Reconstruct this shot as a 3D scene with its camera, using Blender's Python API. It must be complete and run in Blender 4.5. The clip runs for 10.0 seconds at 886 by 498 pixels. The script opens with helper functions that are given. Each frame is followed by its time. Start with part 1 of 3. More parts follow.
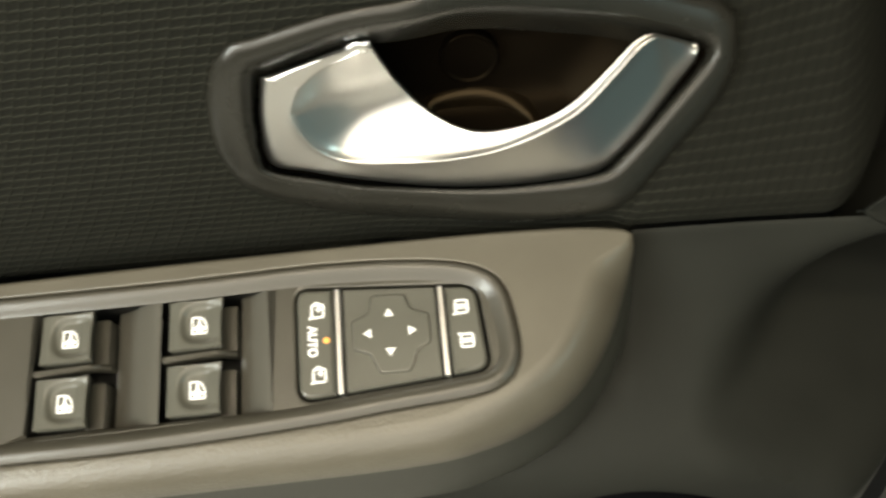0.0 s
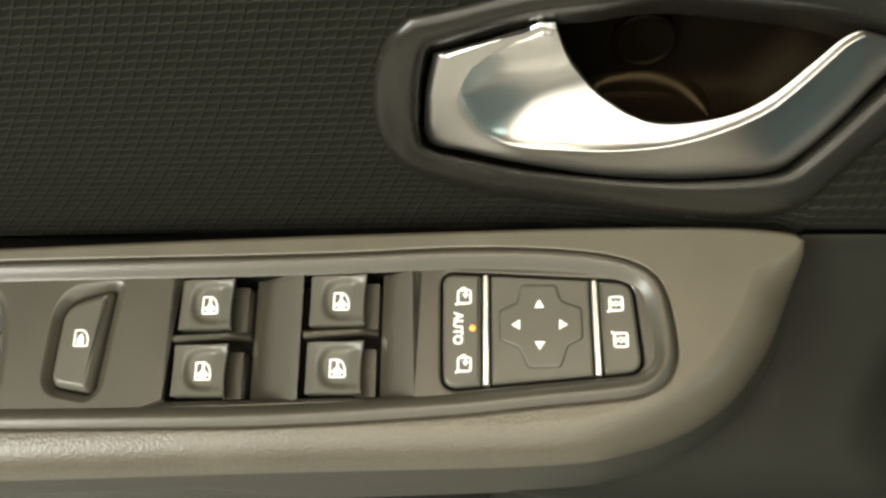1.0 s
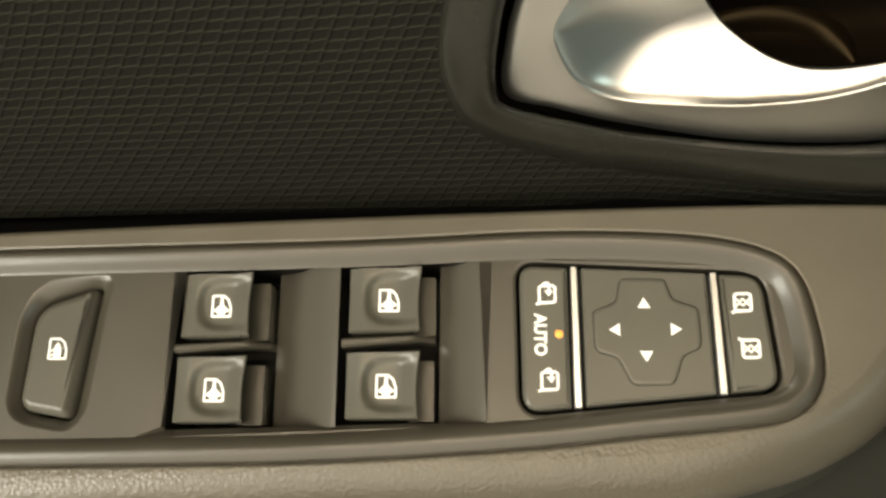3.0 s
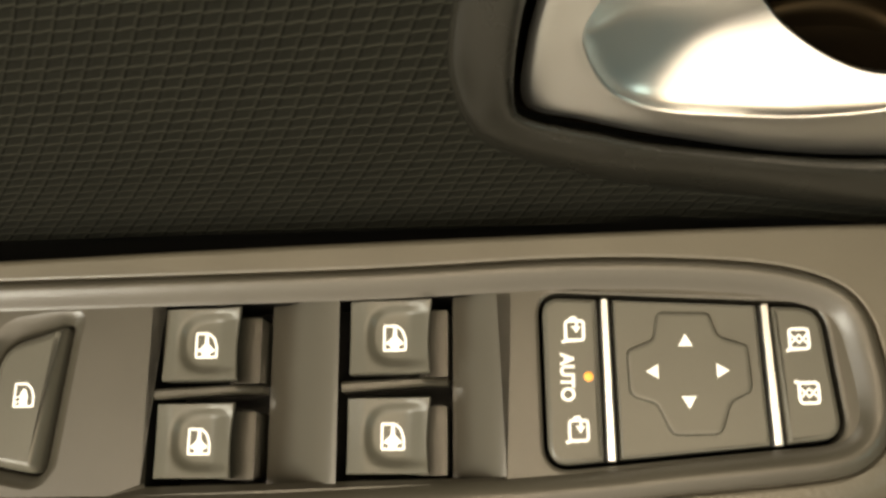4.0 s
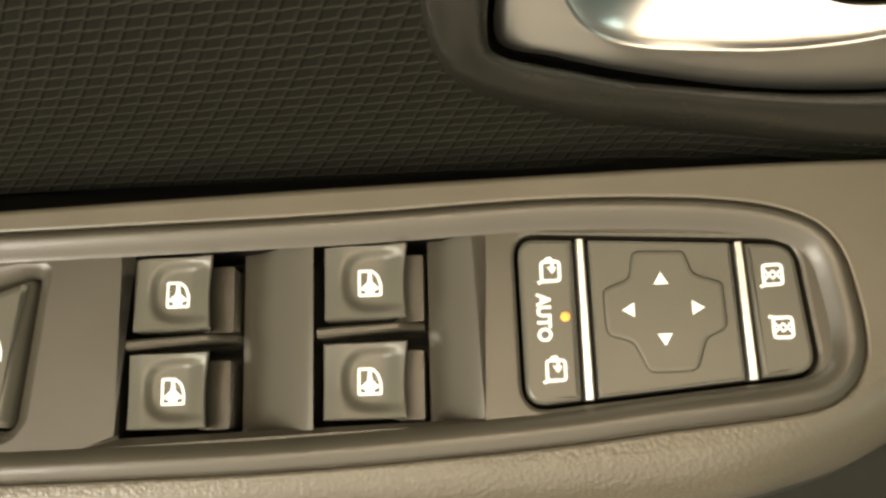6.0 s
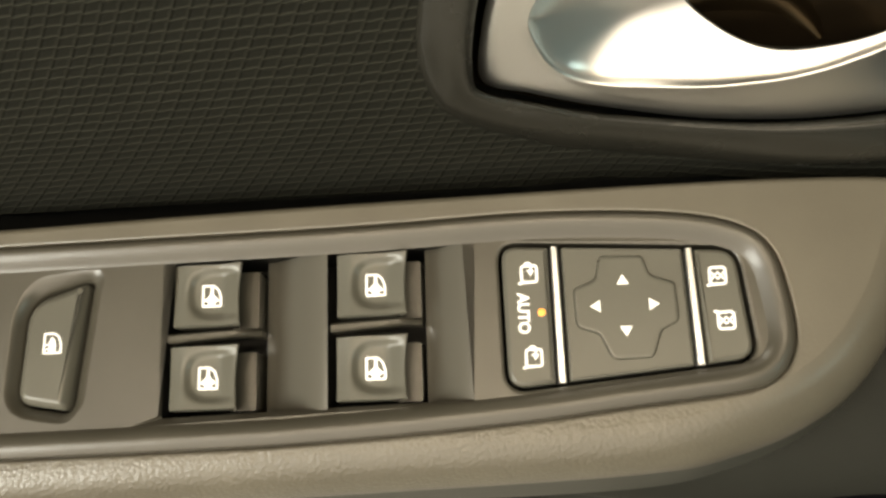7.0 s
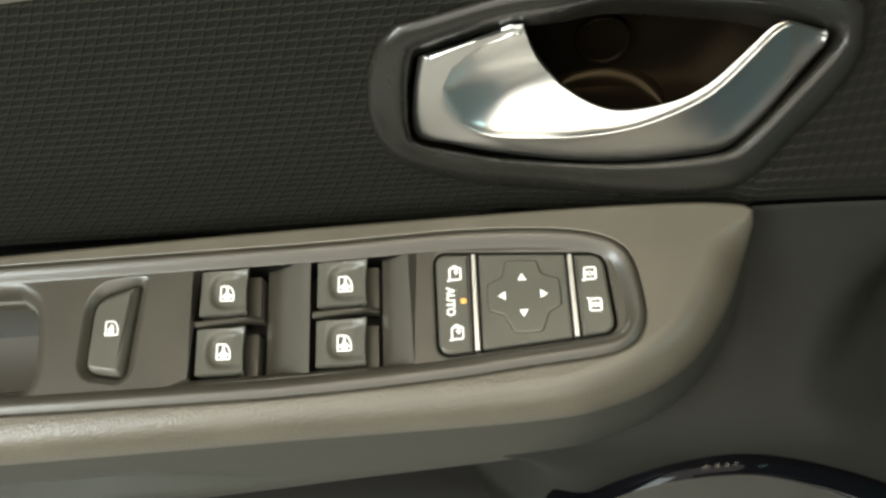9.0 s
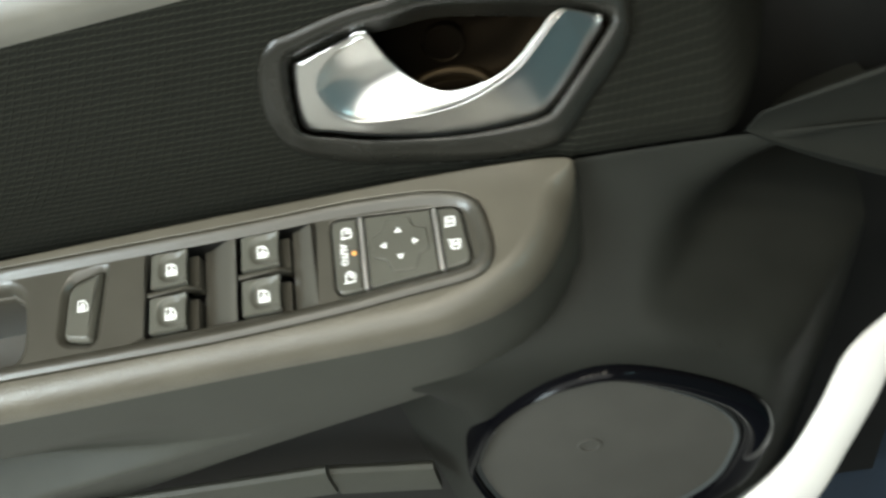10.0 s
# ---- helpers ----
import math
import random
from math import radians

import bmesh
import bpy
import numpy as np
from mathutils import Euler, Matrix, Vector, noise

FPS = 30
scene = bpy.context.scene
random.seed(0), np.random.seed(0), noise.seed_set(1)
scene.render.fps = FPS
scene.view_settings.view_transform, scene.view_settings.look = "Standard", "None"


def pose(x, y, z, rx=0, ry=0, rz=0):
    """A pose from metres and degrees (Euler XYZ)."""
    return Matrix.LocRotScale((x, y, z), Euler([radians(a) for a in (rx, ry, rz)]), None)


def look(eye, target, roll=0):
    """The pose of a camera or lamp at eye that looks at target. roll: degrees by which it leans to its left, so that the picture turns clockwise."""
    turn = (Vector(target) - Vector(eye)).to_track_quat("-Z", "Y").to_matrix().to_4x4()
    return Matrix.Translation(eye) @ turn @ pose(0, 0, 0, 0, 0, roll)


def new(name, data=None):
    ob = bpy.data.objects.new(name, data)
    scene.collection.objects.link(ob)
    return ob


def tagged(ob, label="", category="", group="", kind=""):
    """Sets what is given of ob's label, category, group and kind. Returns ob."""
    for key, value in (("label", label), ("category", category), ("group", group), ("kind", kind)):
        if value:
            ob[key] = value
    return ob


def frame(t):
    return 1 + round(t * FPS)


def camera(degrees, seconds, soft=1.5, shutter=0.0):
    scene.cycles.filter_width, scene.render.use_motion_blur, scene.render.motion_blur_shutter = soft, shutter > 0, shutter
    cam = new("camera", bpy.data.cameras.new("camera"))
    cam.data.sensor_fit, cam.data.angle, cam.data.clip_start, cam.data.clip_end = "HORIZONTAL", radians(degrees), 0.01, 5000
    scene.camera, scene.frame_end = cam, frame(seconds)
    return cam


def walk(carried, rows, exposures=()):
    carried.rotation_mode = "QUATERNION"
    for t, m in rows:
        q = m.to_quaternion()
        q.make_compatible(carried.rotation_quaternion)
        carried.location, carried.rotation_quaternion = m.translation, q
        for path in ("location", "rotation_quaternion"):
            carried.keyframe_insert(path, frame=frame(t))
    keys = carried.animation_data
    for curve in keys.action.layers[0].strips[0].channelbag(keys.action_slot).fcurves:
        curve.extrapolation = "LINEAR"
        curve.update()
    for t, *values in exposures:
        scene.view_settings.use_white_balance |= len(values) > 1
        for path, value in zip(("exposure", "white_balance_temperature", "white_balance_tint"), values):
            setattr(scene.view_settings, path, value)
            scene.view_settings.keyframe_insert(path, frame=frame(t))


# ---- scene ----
cam = camera(50.90, 10.0, soft=2.7, shutter=0.5)
# the switch panel's own axes: x to the car's front, y towards the door, z off the panel; it leans 18 degrees to the seat
TILT = pose(0, 0, 0, 18, 0, 0)
PATH = [
    (0, (0.03622, -0.07359, 0.26790), (0.02787, -0.00464, 0.08035), -11.628),
    (0.5, (0.01800, -0.05960, 0.26961), (0.00230, 0.00194, 0.07997), -16.329),
    (1, (0.00823, -0.05654, 0.26290), (-0.01332, 0.00114, 0.07262), -20.376),
    (1.5, (-0.00169, -0.05397, 0.24876), (-0.02288, 0.00228, 0.05801), -19.640),
    (2, (-0.01649, -0.04839, 0.23540), (-0.03119, 0.00480, 0.04316), -14.477),
    (2.2, (-0.01628, -0.04919, 0.22951), (-0.03232, 0.00520, 0.03771), -15.758),
    (3.3, (-0.02010, -0.03609, 0.20278), (-0.03879, 0.01718, 0.01092), -19.694),
    (3.5, (-0.02085, -0.03529, 0.19807), (-0.03978, 0.02077, 0.00703), -19.046),
    (4, (-0.02149, -0.02044, 0.18784), (-0.04217, 0.02744, -0.00525), -24.158),
    (4.5, (-0.02411, -0.02190, 0.18025), (-0.03994, 0.02207, -0.01422), -21.129),
    (5, (-0.02158, -0.02386, 0.18232), (-0.03863, 0.01676, -0.01277), -24.285),
    (5.1, (-0.02266, -0.02348, 0.18198), (-0.03882, 0.01620, -0.01338), -23.679),
    (6.3, (-0.02368, -0.02880, 0.18937), (-0.03699, 0.01602, -0.00509), -18.606),
    (6.5, (-0.02281, -0.03218, 0.19594), (-0.03720, 0.01479, 0.00207), -19.179),
    (7, (-0.01898, -0.03596, 0.21640), (-0.03350, 0.01024, 0.02235), -19.695),
    (7.5, (-0.01713, -0.04623, 0.23587), (-0.03116, 0.00616, 0.04337), -17.211),
    (8, (-0.00864, -0.05145, 0.25383), (-0.02598, 0.00234, 0.06198), -20.056),
    (8.5, (0.00113, -0.06382, 0.27036), (-0.01637, -0.00423, 0.08025), -18.698),
    (9, (0.00990, -0.08228, 0.28943), (-0.00871, -0.01744, 0.10115), -18.677),
    (9.5, (0.02210, -0.10526, 0.31717), (0.00433, -0.03673, 0.13012), -18.466),
    (9.7, (0.03108, -0.12611, 0.32657), (0.01348, -0.05211, 0.14160), -18.958),
    (10, (0.06001, -0.15867, 0.34335), (0.04102, -0.07761, 0.16150), -21.789),
]
walk(cam, [(t, TILT @ look(eye, target, roll)) for t, eye, target, roll in PATH],
     exposures=[(0, 0.3, 7300, 9), (0.5, 0.22, 7400, 9), (2, 0.12, 7550, 10), (3.5, -0.1, 8350, 13), (4.5, 0.15, 8800, 14), (5, 0.2, 9000, 14), (6.5, 0.15, 8300, 13), (7.5, 0.2, 7600, 11), (9, 0.14, 6800, 8), (10, 0.23, 6300, 6)])


# ---------- light ----------
world = bpy.data.worlds.new("showroom")
scene.world = world
world.use_nodes = True
wn, wl = world.node_tree.nodes, world.node_tree.links
wco, wsep, wramp = wn.new("ShaderNodeTexCoord"), wn.new("ShaderNodeSeparateXYZ"), wn.new("ShaderNodeValToRGB")
wl.new(wco.outputs["Generated"], wsep.inputs["Vector"])
wmap = wn.new("ShaderNodeMapRange")
wmap.inputs["From Min"].default_value, wmap.inputs["From Max"].default_value = -1, 1
wl.new(wsep.outputs["Z"], wmap.inputs["Value"])
wl.new(wmap.outputs["Result"], wramp.inputs["Fac"])
wramp.color_ramp.elements[0].color = (0.12, 0.14, 0.14, 1)
wramp.color_ramp.elements[1].color = (1.9, 1.78, 1.5, 1)
wl.new(wramp.outputs["Color"], wn["Background"].inputs["Color"])
wn["Background"].inputs["Strength"].default_value = 0.075


def area_lamp(name, eye, target, width, depth, watts, colour):
    data = bpy.data.lights.new(name, "AREA")
    data.shape, data.size, data.size_y, data.energy, data.color = "RECTANGLE", width, depth, watts, colour
    ob = new(name, data)
    ob.matrix_world = look(eye, target)
    return ob


# rows of ceiling lamps overhead, and the bright hall seen across the car
for lx in (-0.5, -0.2, 0.1, 0.4):
    for ly in (-0.95, -0.45):
        area_lamp("ceiling_lamp", (lx, ly, 1.7), (lx, ly, 0), 0.13, 0.13, 1.5, (1.0, 0.9, 0.72))
area_lamp("bright_hall", (-0.5, -1.12, 0.86), (-0.1, 0, 0.03), 2.2, 1.8, 27, (1.0, 0.97, 0.9))
area_lamp("glass_rear", (-1.15, -0.85, 0.75), (-0.05, 0, 0), 0.7, 0.6, 19, (0.84, 0.96, 1.0))
area_lamp("glass_front", (1.2, -0.95, 0.7), (0, 0, 0), 0.45, 0.9, 4.2, (0.58, 0.93, 1.0))


# ---------- materials ----------
def material(name, colour, rough, metal=0.0, grain=0.0, grain_mm=0.5, mottling=0.12, coat=0.0, spec=0.3):
    """A painted, moulded or metal surface: colour mottled at two scales, roughness worn, and a fine grain in relief."""
    m = bpy.data.materials.new(name)
    m.use_nodes = True
    nt = m.node_tree
    n, l = nt.nodes, nt.links
    b = n["Principled BSDF"]
    b.inputs["Metallic"].default_value = metal
    b.inputs["Coat Weight"].default_value = coat
    b.inputs["Specular IOR Level"].default_value = spec
    co = n.new("ShaderNodeTexCoord")
    big = n.new("ShaderNodeTexNoise")
    big.inputs["Scale"].default_value, big.inputs["Detail"].default_value = 45, 4
    small = n.new("ShaderNodeTexNoise")
    small.inputs["Scale"].default_value, small.inputs["Detail"].default_value = 1000 / max(grain_mm, 0.1), 2
    l.new(co.outputs["Object"], big.inputs["Vector"])
    l.new(co.outputs["Object"], small.inputs["Vector"])
    both = n.new("ShaderNodeMath")
    both.operation = "MULTIPLY_ADD"
    both.inputs[1].default_value = 0.35
    l.new(small.outputs["Fac"], both.inputs[0])
    l.new(big.outputs["Fac"], both.inputs[2])
    ramp = n.new("ShaderNodeValToRGB")
    ramp.color_ramp.elements[0].position, ramp.color_ramp.elements[1].position = 0.4, 0.95
    ramp.color_ramp.elements[0].color = (*[c * (1 - mottling) for c in colour], 1)
    ramp.color_ramp.elements[1].color = (*[min(1, c * (1 + mottling)) for c in colour], 1)
    l.new(both.outputs[0], ramp.inputs["Fac"])
    l.new(ramp.outputs["Color"], b.inputs["Base Color"])
    wear = n.new("ShaderNodeMapRange")
    wear.inputs["To Min"].default_value, wear.inputs["To Max"].default_value = rough * 0.88, min(1, rough * 1.12)
    l.new(big.outputs["Fac"], wear.inputs["Value"])
    l.new(wear.outputs["Result"], b.inputs["Roughness"])
    if grain:
        bump = n.new("ShaderNodeBump")
        bump.inputs["Strength"].default_value, bump.inputs["Distance"].default_value = grain, 0.0003
        l.new(small.outputs["Fac"], bump.inputs["Height"])
        l.new(bump.outputs["Normal"], b.inputs["Normal"])
    return m


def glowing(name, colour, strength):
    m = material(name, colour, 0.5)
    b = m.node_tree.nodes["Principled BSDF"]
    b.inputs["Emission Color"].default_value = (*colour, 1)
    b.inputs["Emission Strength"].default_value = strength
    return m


def leather(name, colour):
    """Soft moulded skin with a fine pebbled relief."""
    m = material(name, colour, 0.36, spec=0.8)
    nt = m.node_tree
    n, l = nt.nodes, nt.links
    co = n.new("ShaderNodeTexCoord")
    cells = n.new("ShaderNodeTexVoronoi")
    cells.inputs["Scale"].default_value = 1000
    l.new(co.outputs["Object"], cells.inputs["Vector"])
    bump = n.new("ShaderNodeBump")
    bump.inputs["Strength"].default_value, bump.inputs["Distance"].default_value = 0.2, 0.0004
    bump.invert = True
    l.new(cells.outputs["Distance"], bump.inputs["Height"])
    # the grain runs out towards the smooth front end
    where, worn = n.new("ShaderNodeSeparateXYZ"), n.new("ShaderNodeMapRange")
    l.new(co.outputs["Object"], where.inputs[0])
    l.new(where.outputs["X"], worn.inputs["Value"])
    for key, value in (("From Min", 0.04), ("From Max", 0.11), ("To Min", 0.4), ("To Max", 0.05)):
        worn.inputs[key].default_value = value
    # and over the flat strip along the door
    flat, fade = n.new("ShaderNodeMapRange"), n.new("ShaderNodeMath")
    l.new(where.outputs["Y"], flat.inputs["Value"])
    for key, value in (("From Min", -0.01), ("From Max", 0.01), ("To Min", 1.0), ("To Max", 0.08)):
        flat.inputs[key].default_value = value
    fade.operation = "MULTIPLY"
    l.new(worn.outputs["Result"], fade.inputs[0])
    l.new(flat.outputs["Result"], fade.inputs[1])
    l.new(fade.outputs[0], bump.inputs["Strength"])
    l.new(bump.outputs["Normal"], n["Principled BSDF"].inputs["Normal"])
    return m


def weave(name):
    """Dark ribbed cloth: slanting threads crossed by short stitches in rows, read from the mesh's own x and height."""
    m = bpy.data.materials.new(name)
    m.use_nodes = True
    nt = m.node_tree
    n, l = nt.nodes, nt.links
    b = n["Principled BSDF"]
    b.inputs["Roughness"].default_value = 0.85
    b.inputs["Specular IOR Level"].default_value = 0.15
    uv = n.new("ShaderNodeUVMap")
    uv.uv_map = "cloth"
    def math_node(kind, a, b=None):
        q = n.new("ShaderNodeMath")
        q.operation = kind
        for k, value in enumerate((a, b)):
            if value is None:
                continue
            if isinstance(value, (int, float)):
                q.inputs[k].default_value = value
            else:
                l.new(value, q.inputs[k])
        return q.outputs[0]
    sep = n.new("ShaderNodeSeparateXYZ")
    l.new(uv.outputs["UV"], sep.inputs[0])
    wobble = n.new("ShaderNodeTexNoise")
    wobble.inputs["Scale"].default_value, wobble.inputs["Detail"].default_value = 260, 2
    l.new(uv.outputs["UV"], wobble.inputs["Vector"])
    shift = math_node("MULTIPLY", math_node("SUBTRACT", wobble.outputs["Fac"], 0.5), 0.22)
    rows = math_node("ADD", math_node("MULTIPLY", sep.outputs["Y"], 1 / 0.0028), shift)
    cols = math_node("ADD", math_node("SUBTRACT", math_node("MULTIPLY", sep.outputs["X"], 1 / 0.0039), math_node("MULTIPLY", rows, 0.333)), math_node("MULTIPLY", shift, 0.5))
    fan = math_node("MULTIPLY", math_node("MAXIMUM", math_node("SUBTRACT", math_node("MULTIPLY", sep.outputs["X"], -1.0), 0.042), 0.0), 2.4)
    cols = math_node("SUBTRACT", cols, math_node("MULTIPLY", math_node("SUBTRACT", rows, 12.0), fan))
    cell = math_node("FRACT", cols)
    bar = math_node("ABSOLUTE", math_node("SUBTRACT", cell, 0.5))
    beside = math_node("ABSOLUTE", math_node("SUBTRACT", math_node("FRACT", math_node("SUBTRACT", cols, 0.17)), 0.5))
    rib = math_node("ABSOLUTE", math_node("SUBTRACT", math_node("FRACT", math_node("SUBTRACT", rows, math_node("MULTIPLY", cell, 0.2))), 0.5))

    def soft(value, low, high):
        r = n.new("ShaderNodeMapRange")
        r.interpolation_type = "SMOOTHSTEP"
        r.inputs["From Min"].default_value, r.inputs["From Max"].default_value = low, high
        l.new(value, r.inputs["Value"])
        return r.outputs["Result"]
    # slanting threads across the rows, short rising stitches between them, and each thread's shadow painted as a dark
    # line beside it
    stitch = math_node("MULTIPLY", soft(rib, 0.3, 0.47), math_node("SUBTRACT", 0.9, math_node("MULTIPLY", soft(sep.outputs["X"], 0.07, 0.115), 0.6)))
    slant = math_node("MULTIPLY", soft(bar, 0.32, 0.46), math_node("SUBTRACT", 0.29, math_node("MULTIPLY", soft(sep.outputs["X"], 0.0, 0.07), 0.24)))
    thread = math_node("SUBTRACT", math_node("ADD", math_node("MAXIMUM", stitch, slant), 0.12), math_node("MULTIPLY", soft(beside, 0.34, 0.48), 0.3))
    tint = n.new("ShaderNodeMix")
    tint.data_type = "RGBA"
    tint.inputs["A"].default_value, tint.inputs["B"].default_value = (0.009, 0.0092, 0.0066, 1), (0.0325, 0.033, 0.0245, 1)
    l.new(thread, tint.inputs["Factor"])
    noise_big = n.new("ShaderNodeTexNoise")
    noise_big.inputs["Scale"].default_value = 60
    mix = n.new("ShaderNodeMix")
    mix.data_type, mix.blend_type = "RGBA", "MULTIPLY"
    mix.inputs["Factor"].default_value = 0.35
    l.new(tint.outputs["Result"], mix.inputs["A"])
    l.new(noise_big.outputs["Fac"], mix.inputs["B"])
    l.new(mix.outputs["Result"], b.inputs["Base Color"])
    bump = n.new("ShaderNodeBump")
    bump.inputs["Strength"].default_value, bump.inputs["Distance"].default_value = 0.6, 0.0005
    l.new(thread, bump.inputs["Height"])
    l.new(bump.outputs["Normal"], b.inputs["Normal"])
    return m


SKIN = leather("armrest_skin", (0.109, 0.098, 0.074))
PLATE = material("panel_plastic", (0.062, 0.057, 0.0445), 0.31, grain=0.1, grain_mm=0.35, spec=0.7)
KEY = material("switch_plastic", (0.106, 0.103, 0.085), 0.31, grain=0.08, grain_mm=0.3, spec=0.5)
# near-black that puts the shade of gaps, wells and hollows into the colour
BLACK = material("gap_shade_black", (0.012, 0.012, 0.011), 0.6)
TRIM = material("trim_plastic", (0.0205, 0.0213, 0.018), 0.6, grain=0.25, grain_mm=0.7, spec=0.12)
BEZEL = material("bezel_plastic", (0.021, 0.0204, 0.0165), 0.27, grain=0.1, grain_mm=0.4, spec=0.6)
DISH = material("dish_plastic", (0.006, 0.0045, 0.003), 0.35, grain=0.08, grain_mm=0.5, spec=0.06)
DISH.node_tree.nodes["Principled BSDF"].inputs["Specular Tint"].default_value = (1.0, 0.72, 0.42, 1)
# warm gloss for the added rib that draws the bowl's arc of sheen
COVE = material("sheen_rib_plastic", (0.008, 0.0055, 0.003), 0.4, grain=0.05, grain_mm=0.5, spec=0.4)
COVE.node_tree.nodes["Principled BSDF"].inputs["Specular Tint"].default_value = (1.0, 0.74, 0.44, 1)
SATIN = material("satin_chrome", (0.82, 0.82, 0.8), 0.31, metal=1.0, mottling=0.0)
BRIGHT = material("bright_chrome", (0.95, 0.95, 0.95), 0.35, metal=1.0, mottling=0.02)
GLOSS = material("piano_black", (0.003, 0.003, 0.004), 0.07, mottling=0.05, spec=0.14)
GRILLE = material("grille_cloth", (0.06, 0.0585, 0.051), 0.7, grain=0.5, grain_mm=0.9)
LIP = material("satin_lip", (0.05, 0.056, 0.056), 0.3, mottling=0.05)
# darker than the pad so that the colour carries the armrest side's shade
SIDE = material("dimmed_side_plastic", (0.052, 0.053, 0.044), 0.5, grain=0.2, grain_mm=0.6, spec=0.25)
# pale so that the unseen floor reflects light up to the lever
FLOORING = material("bounce_floor", (0.4, 0.39, 0.36), 0.4, mottling=0.1)
RAMP = material("scoop_plastic", (0.098, 0.093, 0.078), 0.22, mottling=0.03, spec=1.0)
# for the unseen slab that blocks light from the front
BLOCKER = material("blocker_teal", (0.035, 0.075, 0.085), 0.6)
CLOTH = weave("ribbed_cloth")
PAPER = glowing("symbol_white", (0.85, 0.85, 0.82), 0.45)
AMBER = glowing("amber_lamp", (1.0, 0.42, 0.1), 0.8)
PAINT = material("white_car_paint", (0.88, 0.87, 0.83), 0.25, coat=0.5, mottling=0.02)
NAVY = material("navy_carpet", (0.02, 0.03, 0.045), 0.9, grain=0.4, grain_mm=1.5)
TOPSKIN = leather("upper_trim_skin", (0.16, 0.152, 0.128))

# ---------- building helpers (millimetres in the panel's own axes) ----------
MM = 0.001


def thing(name, base, label, category, group="", kind=""):
    ob = new(name)
    ob.empty_display_size = 0.01
    ob.matrix_world = TILT @ Matrix.Translation(Vector(base) * MM)
    ob["base"] = [float(v) for v in base]
    return tagged(ob, label, category, group, kind)


def part(name, bm, mat, parent, label="", smooth=40):
    """Links a bmesh, given in the panel's millimetres, as one mesh under its thing."""
    top = parent
    while top.parent:
        top = top.parent
    base = Vector(top["base"])
    for v in bm.verts:
        v.co = (v.co - base) * MM
    bmesh.ops.recalc_face_normals(bm, faces=bm.faces)
    me = bpy.data.meshes.new(name)
    bm.to_mesh(me)
    bm.free()
    me.materials.append(mat)
    if smooth:
        me.shade_smooth()
        me.set_sharp_from_angle(angle=radians(smooth))
    ob = new(name, me)
    ob.parent = parent
    return tagged(ob, label)


def spline(points, count, closed=True):
    """Catmull-Rom through the points, resampled to count points at even steps of length."""
    pts = [Vector(p) for p in points]
    n, fine = len(pts), []
    for i in range(n if closed else n - 1):
        if closed:
            a, b, c, d = pts[i - 1], pts[i], pts[(i + 1) % n], pts[(i + 2) % n]
        else:
            a, b, c, d = pts[max(i - 1, 0)], pts[i], pts[i + 1], pts[min(i + 2, n - 1)]
        for k in range(16):
            u = k / 16
            fine.append(0.5 * (2 * b + (c - a) * u + (2 * a - 5 * b + 4 * c - d) * u * u + (3 * b - a - 3 * c + d) * u ** 3))
    fine.append(pts[0].copy() if closed else pts[-1].copy())
    return even(fine, count, closed)


def even(fine, count, closed):
    run = [0.0]
    for p, q in zip(fine, fine[1:]):
        run.append(run[-1] + (q - p).length)
    out, j = [], 0
    for i in range(count):
        want = run[-1] * i / (count if closed else count - 1)
        while j < len(run) - 2 and run[j + 1] < want:
            j += 1
        span = run[j + 1] - run[j]
        out.append(fine[j].lerp(fine[j + 1], (want - run[j]) / span if span > 1e-9 else 0))
    return out


def rounded(points, radius, steps=6):
    """A polygon with rounded corners; radius may be one number or one for each corner."""
    pts, out = [Vector(p) for p in points], []
    for i, p in enumerate(pts):
        r = radius[i] if isinstance(radius, (list, tuple)) else radius
        a, b = pts[i - 1] - p, pts[(i + 1) % len(pts)] - p
        cut = min(r / max(math.tan(a.angle(b) / 2), 0.05), a.length * 0.49, b.length * 0.49)
        s, e = p + a.normalized() * cut, p + b.normalized() * cut
        for k in range(steps + 1):
            u = k / steps
            out.append((1 - u) ** 2 * s + 2 * u * (1 - u) * p + u * u * e)
    return out


def inset(loop, d):
    """The closed plane loop moved inwards by d (outwards if below 0)."""
    n = len(loop)
    turn = sum(loop[i].x * loop[(i + 1) % n].y - loop[(i + 1) % n].x * loop[i].y for i in range(n))
    sign, out = (1 if turn > 0 else -1), []
    for i in range(n):
        t = (loop[(i + 1) % n] - loop[i - 1]).normalized()
        out.append(loop[i] + Vector((-t.y, t.x)) * d * sign)
    return out


def lift(loop, z):
    return [Vector((p.x, p.y, z(p) if callable(z) else z)) for p in loop]


def loft(rings, close=True, cap_last=False, cap_first=False):
    bm = bmesh.new()
    vs = [[bm.verts.new(p) for p in r] for r in rings]
    n = len(rings[0])
    for a, b in zip(vs, vs[1:]):
        for i in range(n if close else n - 1):
            j = (i + 1) % n
            bm.faces.new((a[i], a[j], b[j], b[i]))
    if cap_last:
        fill(bm, [vs[-1]])
    if cap_first:
        fill(bm, [vs[0]])
    return bm


def fill(bm, loops):
    """Fills a plane loop, less the holes that follow it, with triangles that meet the rest at a crisp edge."""
    from mathutils.geometry import tessellate_polygon
    flat = [bm.verts.new(v.co) for loop in loops for v in loop]
    for tri in tessellate_polygon([[v.co for v in loop] for loop in loops]):
        if len(set(tri)) == 3:
            bm.faces.new([flat[i] for i in tri])


